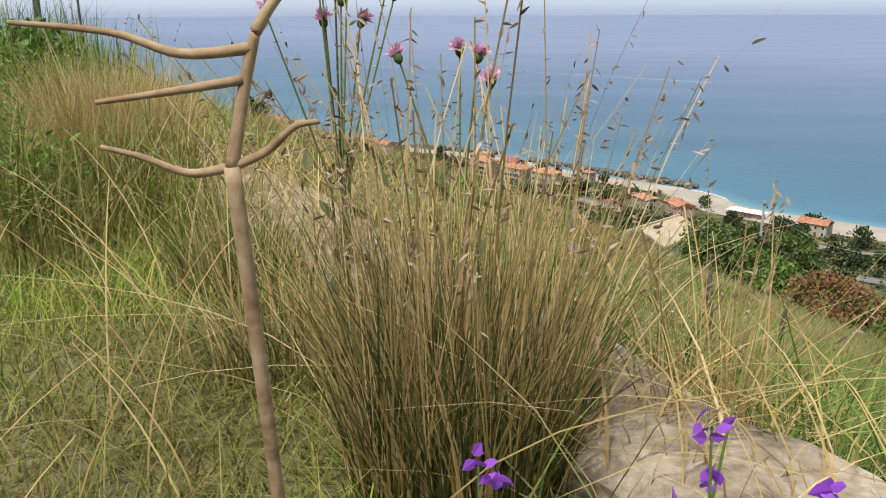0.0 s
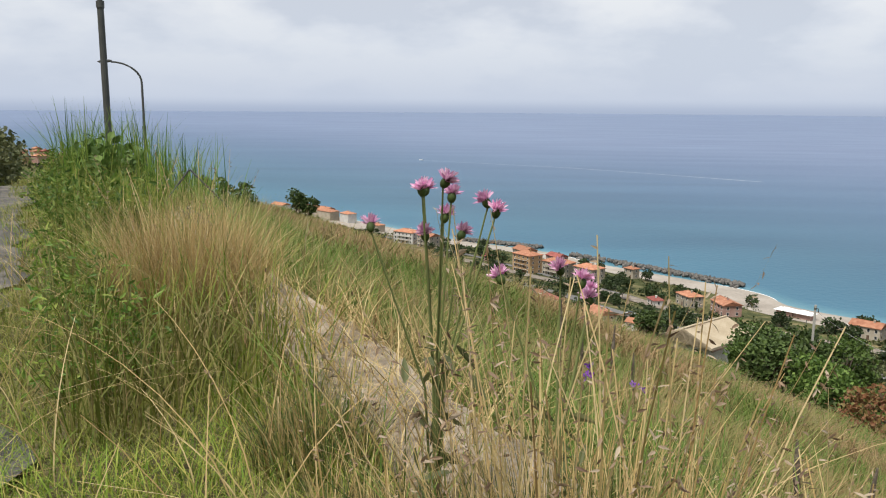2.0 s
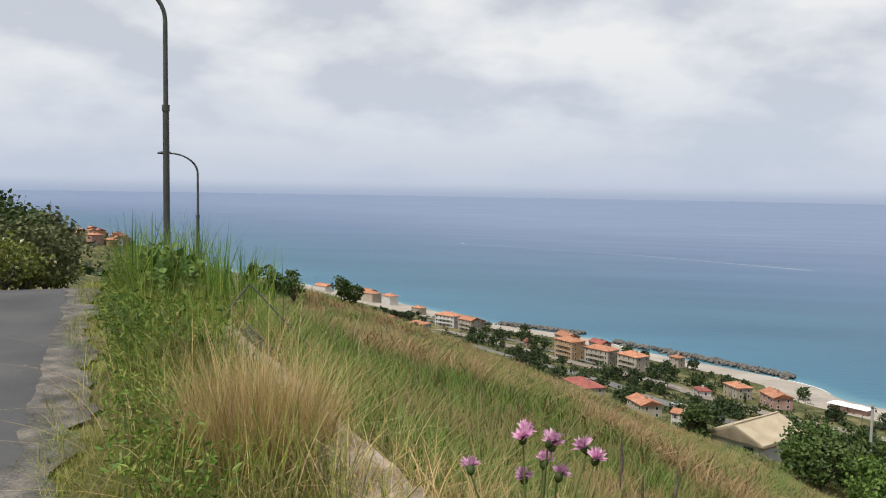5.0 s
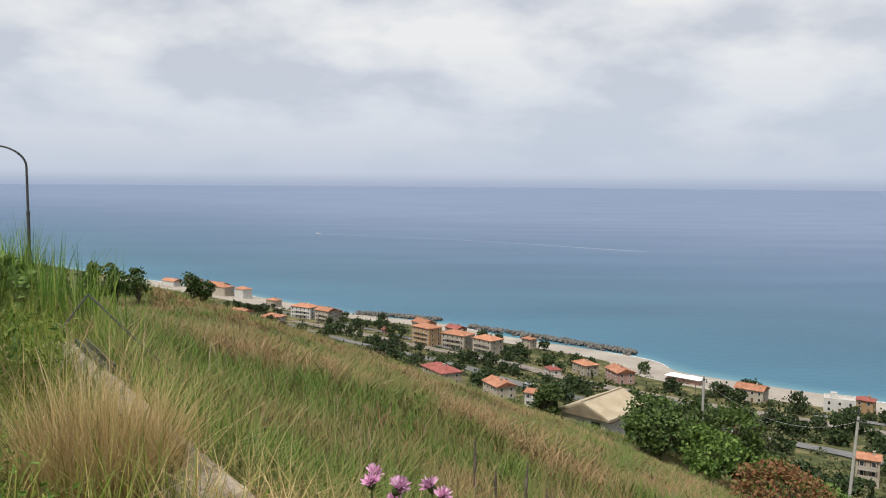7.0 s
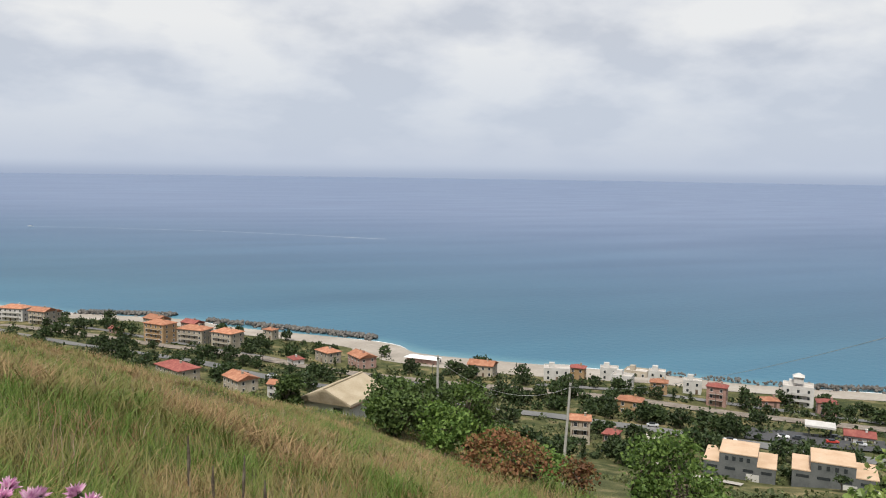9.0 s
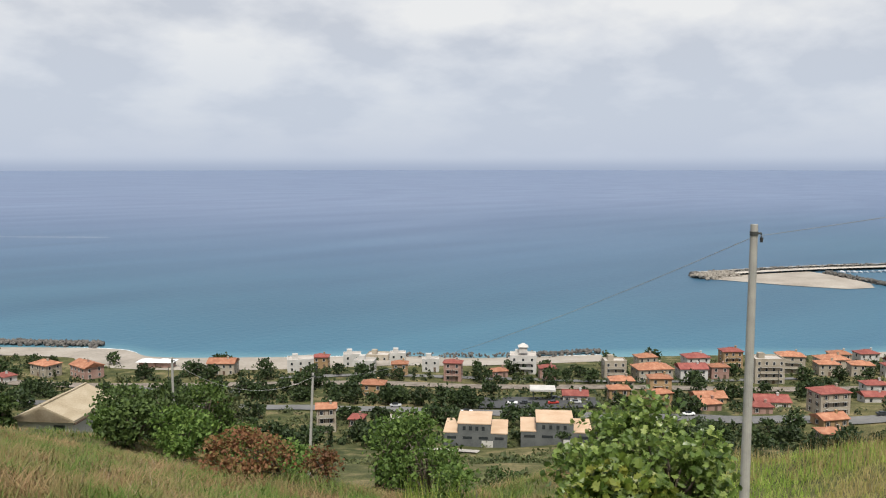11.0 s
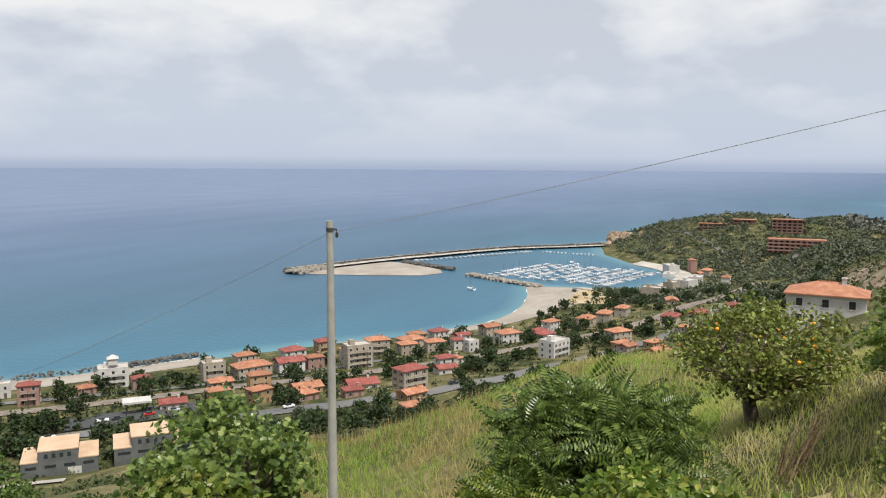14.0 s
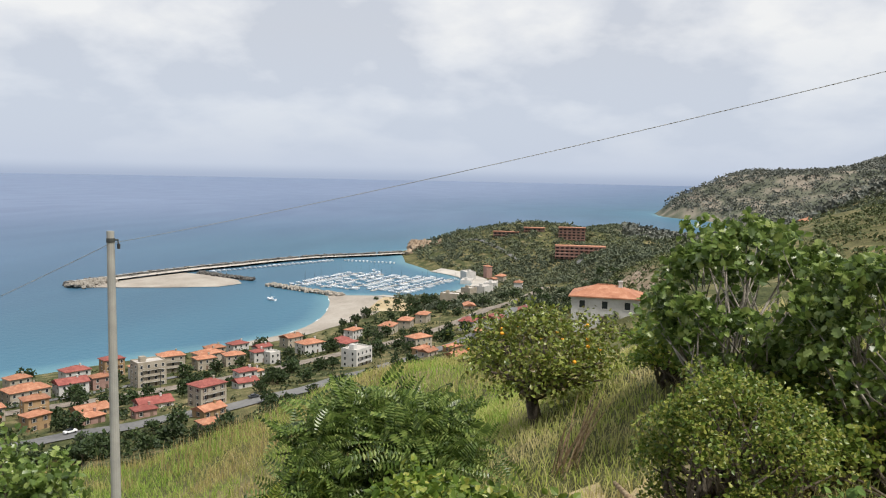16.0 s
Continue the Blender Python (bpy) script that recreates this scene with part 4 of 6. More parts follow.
for k, (az, d, s, h, m) in enumerate(((10.9, 72, 1.4, 4.0, DARK_LEAF), (18.4, 64, 2.5, 5.2, DARK_LEAF), (20.0, 66, 2.4, 5.2, MID_LEAF), (21.0, 60, 2.2, 5.5, DARK_LEAF), (23.4, 62, 2.4, 6.8, MID_LEAF),
                                      (24.8, 64, 2.2, 6.4, OLIVE_LEAF), (22.2, 54, 2.6, 4.0, MID_LEAF), (19.0, 56, 2.2, 3.6, DARK_LEAF), (26.2, 60, 2.0, 3.8, MID_LEAF), (17.6, 58, 1.3, 2.6, MID_LEAF))):
    woody("hillside_tree", around(az, d), "dark green tree in the cluster below the slope", "tree", (s, s * .95, h), 34, 60, .26, OVAL, m, low=.12, puff=.32, group="trees below the slope", seed=70 + k)
for k, (az, d, s, h) in enumerate(((70.5, 56, 3.2, 8.2), (67.2, 62, 2.2, 4.6), (74.5, 52, 2.4, 5.6), (63.8, 66, 2.0, 3.6))):
    woody("lower_tree", around(az, d), "spreading dark tree below the terrace", "tree", (s, s * .95, h), 44, 66, .24, OVAL, DARK_LEAF if k else OLIVE_LEAF, low=.12, puff=.27, group="trees below the terrace", seed=130 + k)
for k, (az, d, s, h) in enumerate(((-36.5, 22, 1.3, 1.5), (-34.6, 25, 1.1, 1.4), (-38.5, 21, 1.4, 1.7), (-33.4, 29, 1.0, 1.3))):
    woody("bank_shrub", around(az, d), "yellow-green shrub on the bank beside the road", "bush", (s, s, h), 20, 70, .10, OVAL, CITRUS_LEAF, stems=4, low=.04, puff=.36, group="shrubs across the road", seed=140 + k)
# trees on the bank across the road
for k, (az, d, s, h, m) in enumerate(((-37.2, 31, 2.4, 4.0, DARK_LEAF), (-34.8, 33, 2.0, 3.4, OLIVE_LEAF), (-38.5, 27, 2.6, 3.4, DARK_LEAF), (-36.2, 26, 2.2, 2.5, OLIVE_LEAF), (-35.0, 27, 1.5, 2.3, OLIVE_LEAF), (-33.4, 36, 1.2, 2.0, DARK_LEAF))):
    woody("roadside_tree", around(az, d), "bushy dark tree on the bank across the road", "tree", (s, s, h), 36, 80, .16, OVAL, m, low=.06, puff=.33, group="trees across the road", seed=90 + k)
# small dark shrubs on the slope's brow
for k, (az, d, s, h) in enumerate(((-20.6, 40, .5, 2.3), (-19.3, 40, .6, 2.4), (-18.0, 41, .7, 2.0), (-14.4, 46, .5, 1.8), (-13.5, 46, .55, 1.7), (-22.5, 34, .4, 1.6))):
    woody("brow_shrub", around(az, d), "small dark shrub on the brow of the slope", "bush", (s, s, h), 12, 46, .17, OVAL, DARK_LEAF, stems=2, low=.15, puff=.34, group="shrubs on the brow", seed=110 + k)
# trodden sandy ground between the shrubs
trodden = smooth_path([around(az, d)[:2] for az, d in ((91, 9.4), (97, 8.6), (103, 8.9), (110, 8.0), (117, 7.6))], .35)
BARE_SOIL = surface("trodden_sandy_soil", [(.27, .22, .12), (.38, .31, .18), (.50, .42, .27)], 2.4, 26, .95, .6, .02)
tagged(ribbon("bare_ground", trodden, lambda k: .5 + .28 * np.sin(k * 17), lambda k: .5 + .25 * np.sin(k * 23 + 1), -.018, BARE_SOIL, 4), "pale sandy bare ground between the shrubs", "bare ground", kind="structure")
# pile of dry cut canes
canes = empty("dry_canes", pose(*around(93.2, 10.5, .05)), "bundle of dry cut canes leaning in the grass", "dried plant")
for k in range(22):
    t, lean, h = rng.uniform(-.6, .6), rng.uniform(.2, .8), rng.uniform(.7, 1.6)
    foot = Vector((rng.normal(0, .12), rng.normal(0, .12), 0))
    tip = foot + Vector((-.35 + .8 * rng.random(), -1.0 * lean * rng.uniform(.4, 1), 1)) * h * .7
    part("cane", tube(bmesh.new(), [tuple(foot), tuple(foot.lerp(tip, .55) + Vector((0, 0, .06))), tuple(tip)], [.011, .009, .004], 5), DRY_STEM, canes)
x, y, z = around(98.5, 8.6, -.06)
log = empty("fallen_branch", pose(x, y, z, 0, 0, 20), "dry fallen branch lying on bare ground", "branch")
part("branch", tube(bmesh.new(), [(-.7, 0, 0), (-.1, .05, .05), (.6, -.03, .02)], [.035, .045, .025], 7), DRY_STEM, log, smooth=True)

# ---- street lamps ----
def street_lamp(a, w, tall, turn, label):
    x, y = AHEAD * a + RIGHT * w
    z = ground(x, y) - .05
    lamp = empty("street_lamp", pose(x, y, z, 0, 0, turn), label, "street lamp", "street lamps along the road")
    part("base_collar", tube(bmesh.new(), [(0, 0, 0), (0, 0, .35), (0, 0, .42)], [.13, .13, .09], 12), POLE_CONCRETE, lamp)
    part("pole", tube(bmesh.new(), [(0, 0, .3), (0, 0, tall * .59), (0, 0, tall * .60), (0, 0, tall - .9)], [.075, .07, .055, .05], 12), STEEL, lamp)
    part("joint_ring", tube(bmesh.new(), [(0, 0, tall * .585), (0, 0, tall * .605)], [.085, .085], 12), STEEL, lamp)
    arc = [(-1.25 * (1 - math.cos(k * .1745)) , 0, tall - .9 + .9 * math.sin(k * .1745)) for k in range(10)]
    arm = part("arm", tube(bmesh.new(), arc, [.048] * 5 + [.04] * 5, 10), STEEL, lamp)
    head = bmesh.new()
    bmesh.ops.create_uvsphere(head, u_segments=12, v_segments=8, radius=.5, matrix=pose(-1.5, 0, tall + .02, 0, -6, 0) @ Matrix.Diagonal((.62, .26, .15, 1)))
    part("lamp_head", head, STEEL, lamp)
    return lamp


street_lamp(19.2, 1.2, 7.0, 30, "dark steel street lamp with a curved arm beside the road")
street_lamp(39.5, 4.0, 7.2, 30, "dark steel street lamp with a curved arm further down the road")


# ---- low concrete wall along the slope's edge ----
wall = empty("edge_wall", pose(0, 0, 0), "weathered low concrete wall half hidden by grass", "wall")
bounds = [.35, 1.9, 3.3, 4.9, 6.4, 7.2, 8.0]
for k, (a0, a1) in enumerate(zip(bounds, bounds[1:])):
    n, rows = 14, []
    bm = bmesh.new()
    for i in range(n + 1):
        a = a0 + .008 + (a1 - a0 - .016) * i / n
        ring = []
        for w, z in ((.96, 98.6), (.96, 99.40), (1.0, 99.45), (1.13, 99.455), (1.27, 99.45), (1.31, 99.40), (1.31, 98.6)):
            j = .016 * noise.noise(Vector((a * 5, w * 9, z * 7))) + .012 * noise.noise(Vector((a * 16, w * 20, z * 20)))
            x, y = AHEAD * a + RIGHT * (w + j - .13 - .02 * max(a - 3, 0))
            ring.append(bm.verts.new((x, y, z + j - .012 * k)))
        rows.append(ring)
    for p, q in zip(rows, rows[1:]):
        for i in range(6):
            bm.faces.new((p[i], p[i + 1], q[i + 1], q[i]))
    bm.faces.new(rows[0][::-1]), bm.faces.new(rows[-1])
    part("wall_section", bm, CONCRETE, wall)
# crumbled rubble at the wall's broken end, with bent black reinforcing rods
rod = empty("bent_rod", pose(-3.2, 8.15, 99.0), "bent black iron rods sticking out of the slope beside the wall", "iron rod")
for pts, r in (([(-.18, -.36, .36), (-.02, -.02, .70), (0, 0, .71), (.03, -.02, .69), (.55, -.28, .30), (1.12, -.55, -.1)], .010), ([(.66, -.33, .22), (.48, -.42, -.04)], .009)):
    part("rod", tube(bmesh.new(), pts, [r] * len(pts), 6), CABLE, rod)
iron = empty("rusty_channel", pose(*(AHEAD * 7.2 + RIGHT * 1.09), 99.37, 0, 0, 120), "dark rusty iron channel on the wall edge", "iron channel")
bm = box(bmesh.new(), -.62, -.05, 0, .62, .05, .02)
box(bm, -.62, -.05, .02, .62, -.035, .07)
part("channel", box(bm, -.62, .035, .02, .62, .05, .07), CABLE, iron)
# broken asphalt strip between road and verge
edge_line = lane(-6, 15, -.55, -.55, 260)
ragged = lambda amount: (lambda k: amount * np.convolve(rng.normal(size=len(k) + 4), np.ones(5) / 5, "valid"))
rag_a, rag_b = ragged(.05), ragged(.12)
edge = ribbon("road_shoulder", edge_line, lambda k: .02 + rag_a(k), lambda k: .32 + rag_b(k), .028, OLD_ASPHALT, 4, flat)
tagged(edge, "cracked broken asphalt along the road edge", "road edge", kind="structure")
soil = ribbon("verge_soil", lane(-6, 16, .35, .35, 80), .9, .62, .0, EARTH, 4, lambda x, y: height(x, y))
tagged(soil, "brown earth of the grassy road verge", "verge", kind="structure")

# ---- concrete line poles with twisted cable ----
def line_pole(x, y, tall, radius, lean, label, sink=.4):
    z = ground(x, y) - sink
    root = empty("line_pole", pose(x, y, z, 0, lean, 0), label, "utility pole", "line poles on the slope")
    part("post", tube(bmesh.new(), [(0, 0, 0), (0, 0, tall)], [radius, radius * .68], 14), POLE_CONCRETE, root, smooth=False)
    part("clamp_band", tube(bmesh.new(), [(0, 0, tall - .32), (0, 0, tall - .2)], [radius * .78, radius * .78], 14), STEEL, root)
    hook = part("bracket", tube(bmesh.new(), [(0, 0, tall - .26), (radius * 1.5, -radius * .6, tall - .26), (radius * 1.6, -radius * .7, tall - .42)], [.03, .03, .02], 6), STEEL, root)
    part("insulator", tube(bmesh.new(), [(radius * 1.6, -radius * .7, tall - .38), (radius * 1.6, -radius * .7, tall - .52)], [.05, .04], 8), CABLE, hook)
    return Vector((x + tall * math.sin(radians(lean)), y, z + tall - .35))


def cable(a, b, sag, label, radius=.014, twists=40):
    root = empty("overhead_cable", pose(0, 0, 0), label, "cable", "cables between the poles")
    a, b = Vector(a), Vector(b)
    side = (b - a).cross(Vector((0, 0, 1))).normalized()
    for s in range(2):
        pts = []
        n = twists * 6
        for k in range(n + 1):
            t = k / n
            p = a.lerp(b, t) - Vector((0, 0, sag * 4 * t * (1 - t)))
            ang = 6.2832 * twists * t + math.pi * s
            pts.append(p + radius * (math.cos(ang) * side + Vector((0, 0, math.sin(ang)))))
        part("strand", tube(bmesh.new(), pts, [radius * .85] * len(pts), 5), PALE_CABLE if s else POLE_CONCRETE, root)


main_top = line_pole(24.4 * math.sin(radians(62.2)), 24.4 * math.cos(radians(62.2)), 9.9, .15, -.4, "tall grey concrete pole carrying a twisted cable")
px, py = 66 * math.sin(radians(30.75)), 66 * math.cos(radians(30.75))
low_top = line_pole(px, py, 10.2, .14, 3.5, "leaning pale concrete pole lower on the slope")
wx, wy = 60 * math.sin(radians(21.6)), 60 * math.cos(radians(21.6))
tree_top = line_pole(wx, wy, 7.4, .12, 0, "short concrete pole among the trees")
cable(main_top, low_top, 1.1, "twisted overhead cable between concrete poles", .007, 90)
cable(low_top, tree_top, 1.6, "thin overhead cable sagging between poles", .009, 40)
far_end = main_top + 1.6 * (Vector((15.4, -6.4, 103.2)) - main_top)
cable(main_top, far_end, .35, "twisted overhead cable rising from the concrete pole", .0055, 150)


# ---- the coast: beaches, breakwaters, harbour ----
north_beach = smooth_path(SHORE[2:14], 5)
tagged(ribbon("north_beach", north_beach, 3, lambda k: 30 + 7 * np.sin(k * 9) - 16 * ramp(.75, .95, k), .12, SAND, 6), "pale sand and shingle beach along the shore", "beach", kind="structure")
bay_beach = smooth_path([(440, 176), (482, 152), (535, 146), (596, 155), (640, 168)], 4)
tagged(ribbon("bay_beach", bay_beach, 3, lambda k: 14 + 26 * ramp(.2, .7, k), .12, SAND, 6), "curved pale sand beach of the bay", "beach", kind="structure")
tagged(ribbon("dry_field", smooth_path([(560, 112), (600, 112), (650, 112)], 4), 10, 34, .14, DRY_GROUND, 5), "bare ochre ground behind the bay beach", "bare ground", kind="structure")
WAKE = surface("boat_wake_foam", [(.32, .36, .41), (.50, .53, .57)], .08, 1, .8, .2, .05)
FOAM = surface("sea_foam", [(.62, .66, .68), (.8, .82, .83)], .5, 4, .8, .2, .05)
tagged(ribbon("surf_line", north_beach, lambda k: 2.6 + 1.4 * np.sin(k * 40), lambda k: -1.2 + .8 * np.sin(k * 53), .06, FOAM, 1, lambda x, y: x * 0), "thin white surf along the beach", "surf", kind="structure")
tagged(ribbon("surf_line", bay_beach, lambda k: 2.4 + 1.2 * np.sin(k * 30), lambda k: -1.2 + .8 * np.sin(k * 43), .06, FOAM, 1, lambda x, y: x * 0), "thin white surf along the bay beach", "surf", kind="structure")
ICO = bmesh.new()
bmesh.ops.create_icosphere(ICO, subdivisions=1, radius=1)
ICO_V, ICO_F = np.array([v.co[:] for v in ICO.verts]), np.array([[v.index for v in f.verts] for f in ICO.faces])
ICO.free()


def rock_heap(name, line, width, count, size, material, label, top=1.6):
    """A breakwater of tipped boulders along a line."""
    line = smooth_path(line, 3)
    i = rng.integers(0, len(line) - 1, count)
    d = np.gradient(line, axis=0)
    d /= np.hypot(d[:, 0], d[:, 1])[:, None]
    off = rng.normal(0, .5, count).clip(-1, 1) * width / 2
    p = line[i] + np.stack([d[i, 1], -d[i, 0]], 1) * off[:, None] + rng.normal(0, 1, (count, 2))
    z = top * (1 - (off / (width / 2)) ** 2) - .3 + rng.uniform(0, .8, count)
    v = np.einsum("nij,kj->nki", spread_turns(count), ICO_V) * (rng.uniform(.6, 1.25, (count, 1, 3)) * size) * rng.uniform(.85, 1.15, (count, len(ICO_V), 1))
    v += np.column_stack([p, z])[:, None]
    f = (np.arange(count) * len(ICO_V))[:, None, None] + ICO_F[None]
    return tagged(quick_mesh(name, v.reshape(-1, 3), f.reshape(-1, 3), material), label, "breakwater", kind="stuff")


rock_heap("rock_groyne", [(-30, 603), (0, 590), (32, 574)], 7, 260, 1.3, ROCK, "dark boulder breakwater in front of the beach")
rock_heap("rock_groyne", [(52, 545), (90, 510), (120, 480), (141, 458)], 7, 420, 1.3, ROCK, "long dark boulder breakwater beside the sand")
rock_heap("rock_groyne", [(296, 290), (318, 278), (340, 266)], 7, 200, .9, ROCK, "low dark rocks at the waterline")
rock_heap("rock_groyne", [(250, 332), (280, 304), (300, 288)], 4, 120, .7, ROCK, "low dark rocks in front of the houses")
OUTER = [(1000, 166), (962, 206), (915, 258), (858, 294), (810, 318), (770, 340), (700, 370), (632, 392)]
rock_heap("headland_cliff", [(1000, 158), (990, 128), (968, 104), (950, 96)], 34, 150, 6.5, CLIFF, "ochre rock face at the tip of the headland", 13)
rock_heap("mole_rocks", [(x + 5, y + 8) for x, y in OUTER], 12, 900, 1.9, ROCK, "boulder armour of the outer harbour mole", 2.6)
rock_heap("mole_rocks", [(668, 379), (646, 385), (628, 388)], 22, 260, 2.0, PALE_ROCK, "pale boulders at the tip of the mole", 3)
rock_heap("mole_rocks", [(640, 160), (660, 196), (684, 236)], 9, 260, 1.5, PALE_ROCK, "pale boulder mole between bay and marina", 2)
rock_heap("mole_rocks", [(748, 328), (730, 298), (712, 262)], 7, 220, 1.6, ROCK, "dark boulder spur inside the harbour", 1.8)
QUAY = surface("quay_concrete", [(.30, .28, .25), (.40, .37, .33), (.48, .45, .40)], .05, .6, .9, .2, .05)
tagged(ribbon("mole_road", smooth_path(OUTER, 6), 5, 7, 2.3, QUAY, 2, lambda x, y: x * 0), "concrete roadway along the outer mole", "mole", kind="structure")
wall_line = smooth_path([(x + 4, y + 6) for x, y in OUTER], 6)
tagged(ribbon("mole_parapet", wall_line, 1.2, 1.2, 4.2, QUAY, 1, lambda x, y: x * 0), "concrete parapet wall of the outer mole", "mole", kind="structure")
tagged(ribbon("harbour_quay", smooth_path(SHORE[20:26], 6), 3, 13, .5, QUAY, 3), "pale concrete quay round the marina", "quay", kind="structure")
tagged(ribbon("inner_mole_top", smooth_path([(642, 166), (662, 200), (682, 232)], 5), 3, 3, 1.7, PALE_ROCK, 1, lambda x, y: x * 0), "gravel top of the inner mole", "mole", kind="structure")
SAND_BANK = [(630, 388), (690, 372), (750, 346), (738, 312), (712, 276), (690, 264), (666, 276), (649, 318), (640, 354)]
mesh_object("sand_bank", [(x, y, .35) for x, y in SAND_BANK] + [(692 + .6 * (x - 692), 326 + .6 * (y - 326), 1.6) for x, y in SAND_BANK] + [(692, 326, 2.0)],
            [(i, (i + 1) % 9, 9 + (i + 1) % 9, 9 + i) for i in range(9)] + [(9 + i, 9 + (i + 1) % 9, 18) for i in range(9)], SAND, smooth=True)
tagged(bpy.data.objects["sand_bank"], "pale sand bank inside the outer mole", "sand bank", kind="structure")

# ---- roads and railway of the plain ----
HIGHWAY = [(-190, 640), (-98, 560), (-48, 478), (30, 385), (80, 325), (131, 271), (180, 221), (213, 176), (262, 126), (310, 88), (380, 58), (470, 28), (560, 12)]
RAILWAY = [(-70, 545), (40, 425), (112, 352), (165, 312), (199, 285), (236, 243), (275, 205), (305, 170), (345, 135), (400, 104), (480, 58), (600, 18), (700, -8)]
highway = smooth_path(HIGHWAY, 6)
railway = smooth_path(RAILWAY, 6)
BALLAST = surface("rail_ballast", [(.15, .125, .10), (.23, .195, .16), (.30, .26, .22)], .3, 4, .95, .4, .05)
WHITE_LINE = surface("road_paint", [(.6, .6, .58), (.75, .75, .73)], .5, 5, .8, 0)
tagged(ribbon("coast_road", highway, 4.6, 4.6, .35, FAR_ROAD, 2), "grey two-lane coast road across the plain", "road", kind="structure")
tagged(ribbon("railway_bed", railway, 5, 5, .4, BALLAST, 2), "brown ballast bed of a double railway", "railway", kind="structure")
for off in (-2.7, -1.3, 1.3, 2.7):
    tagged(ribbon("rail", railway, -off + .09, off + .09, .56, STEEL, 1), "dull steel rail on the ballast", "rail", "rails of the railway", "structure")
tagged(ribbon("side_lane", smooth_path([(150, 300), (95, 365), (40, 440), (-10, 510), (-90, 600)], 6), 2.6, 2.6, .35, FAR_ROAD, 1), "narrow lane between the beach houses and the railway", "road", kind="structure")
tagged(ribbon("side_lane", smooth_path([(176, 322), (215, 295), (255, 250), (300, 200), (350, 165)], 6), 2.6, 2.6, .35, FAR_ROAD, 1), "narrow lane behind the beach houses", "road", kind="structure")
tagged(ribbon("access_lane", smooth_path([(168, 222), (150, 196), (140, 176), (150, 160)], 4), 2.6, 2.6, .4, QUAY, 1), "pale concrete lane beside the storehouses", "road", kind="structure")
tagged(ribbon("hill_road", smooth_path([(520, -8), (560, -30), (640, -52), (720, -58), (800, -40), (880, -60)], 6), 3, 3, .5, FAR_ROAD, 1), "road climbing along the far hillside", "road", kind="structure")
tagged(ribbon("hill_road", smooth_path([(960, 120), (955, 80), (900, 45), (850, 20)], 6), 2.5, 2.5, .6, FAR_ROAD, 1), "pale track on the headland", "road", kind="structure")
tagged(ribbon("station_yard", smooth_path([(205, 219), (222, 203), (238, 187)], 4), 14, 12, .45, ASPHALT, 2), "grey asphalt yard of a filling station", "yard", kind="structure")

# ---- houses ----
TILE = surface("terracotta_tiles", [(.25, .105, .062), (.33, .150, .088), (.41, .215, .135)], .6, 5, .85, .5, .05, vary=.18)
RED_TILE = surface("dark_red_tiles", [(.175, .050, .042), (.235, .072, .06), (.285, .105, .083)], .6, 5, .85, .5, .05, vary=.15)
TERRACE = surface("flat_roof_screed", [(.353, .319, .286), (.437, .403, .370), (.504, .479, .445)], .4, 4, .9, .2, .02, vary=.1)
PLASTERS = [surface("white_plaster", [(.403, .391, .370), (.479, .466, .445), (.538, .529, .512)], .3, 3, .9, .15, .02, vary=.06),
            surface("cream_plaster", [(.268, .233, .180), (.332, .293, .233), (.381, .342, .282)], .3, 3, .9, .15, .02, vary=.1),
            surface("ochre_plaster", [(.282, .180, .092), (.332, .223, .120), (.374, .261, .155)], .3, 3, .9, .15, .02, vary=.1),
            surface("pink_plaster", [(.254, .148, .120), (.303, .191, .159), (.346, .233, .201)], .3, 3, .9, .15, .02, vary=.1),
            surface("grey_plaster", [(.141, .148, .148), (.176, .183, .183), (.212, .218, .215)], .3, 3, .9, .15, .02, vary=.06)]
GLASS = surface("dark_window_glass", [(.02, .025, .03), (.04, .045, .05)], 2, 10, .12, 0, spec=.5)
SHUTTER = surface("brown_shutters", [(.10, .07, .05), (.16, .11, .08)], 3, 25, .7, .3, .01, vary=.3)
TRIM = surface("pale_trim", [(.462, .445, .420), (.554, .538, .504)], 1, 8, .85, .1, .01)


def shared(name, bm, material):
    me = bpy.data.meshes.new(name)
    bmesh.ops.recalc_face_normals(bm, faces=bm.faces)
    bm.to_mesh(me)
    bm.free()
    me.materials.append(material)
    return me


bm = bmesh.new()
for x0, z0, x1, z1 in ((-.62, -.72, -.5, .72), (.5, -.72, .62, .72), (-.5, .6, .5, .72), (-.7, -.84, .7, -.72)):
    box(bm, x0, -.09, z0, x1, .02, z1)
WINDOW_FRAME = shared("window", bm, TRIM)
WINDOW_PANE = shared("pane", box(bmesh.new(), -.5, -.03, -.72, .5, .02, .6), GLASS)
WINDOW_SHUTTER = shared("shutter", box(bmesh.new(), -.19, -.12, -.74, .19, -.03, .72), SHUTTER)
DOOR = shared("door", box(bmesh.new(), -.55, -.07, 0, .55, .02, 2.15), SHUTTER)


def add_window(house, m, shutters):
    f = new("window", WINDOW_FRAME)
    f.parent, f.matrix_basis = house, m
    o = new("pane", WINDOW_PANE)
    o.parent = f
    for side in (-.83, .83) if shutters else ():
        o = new("shutter", WINDOW_SHUTTER)
        o.parent, o.matrix_basis = f, pose(side, 0, 0)


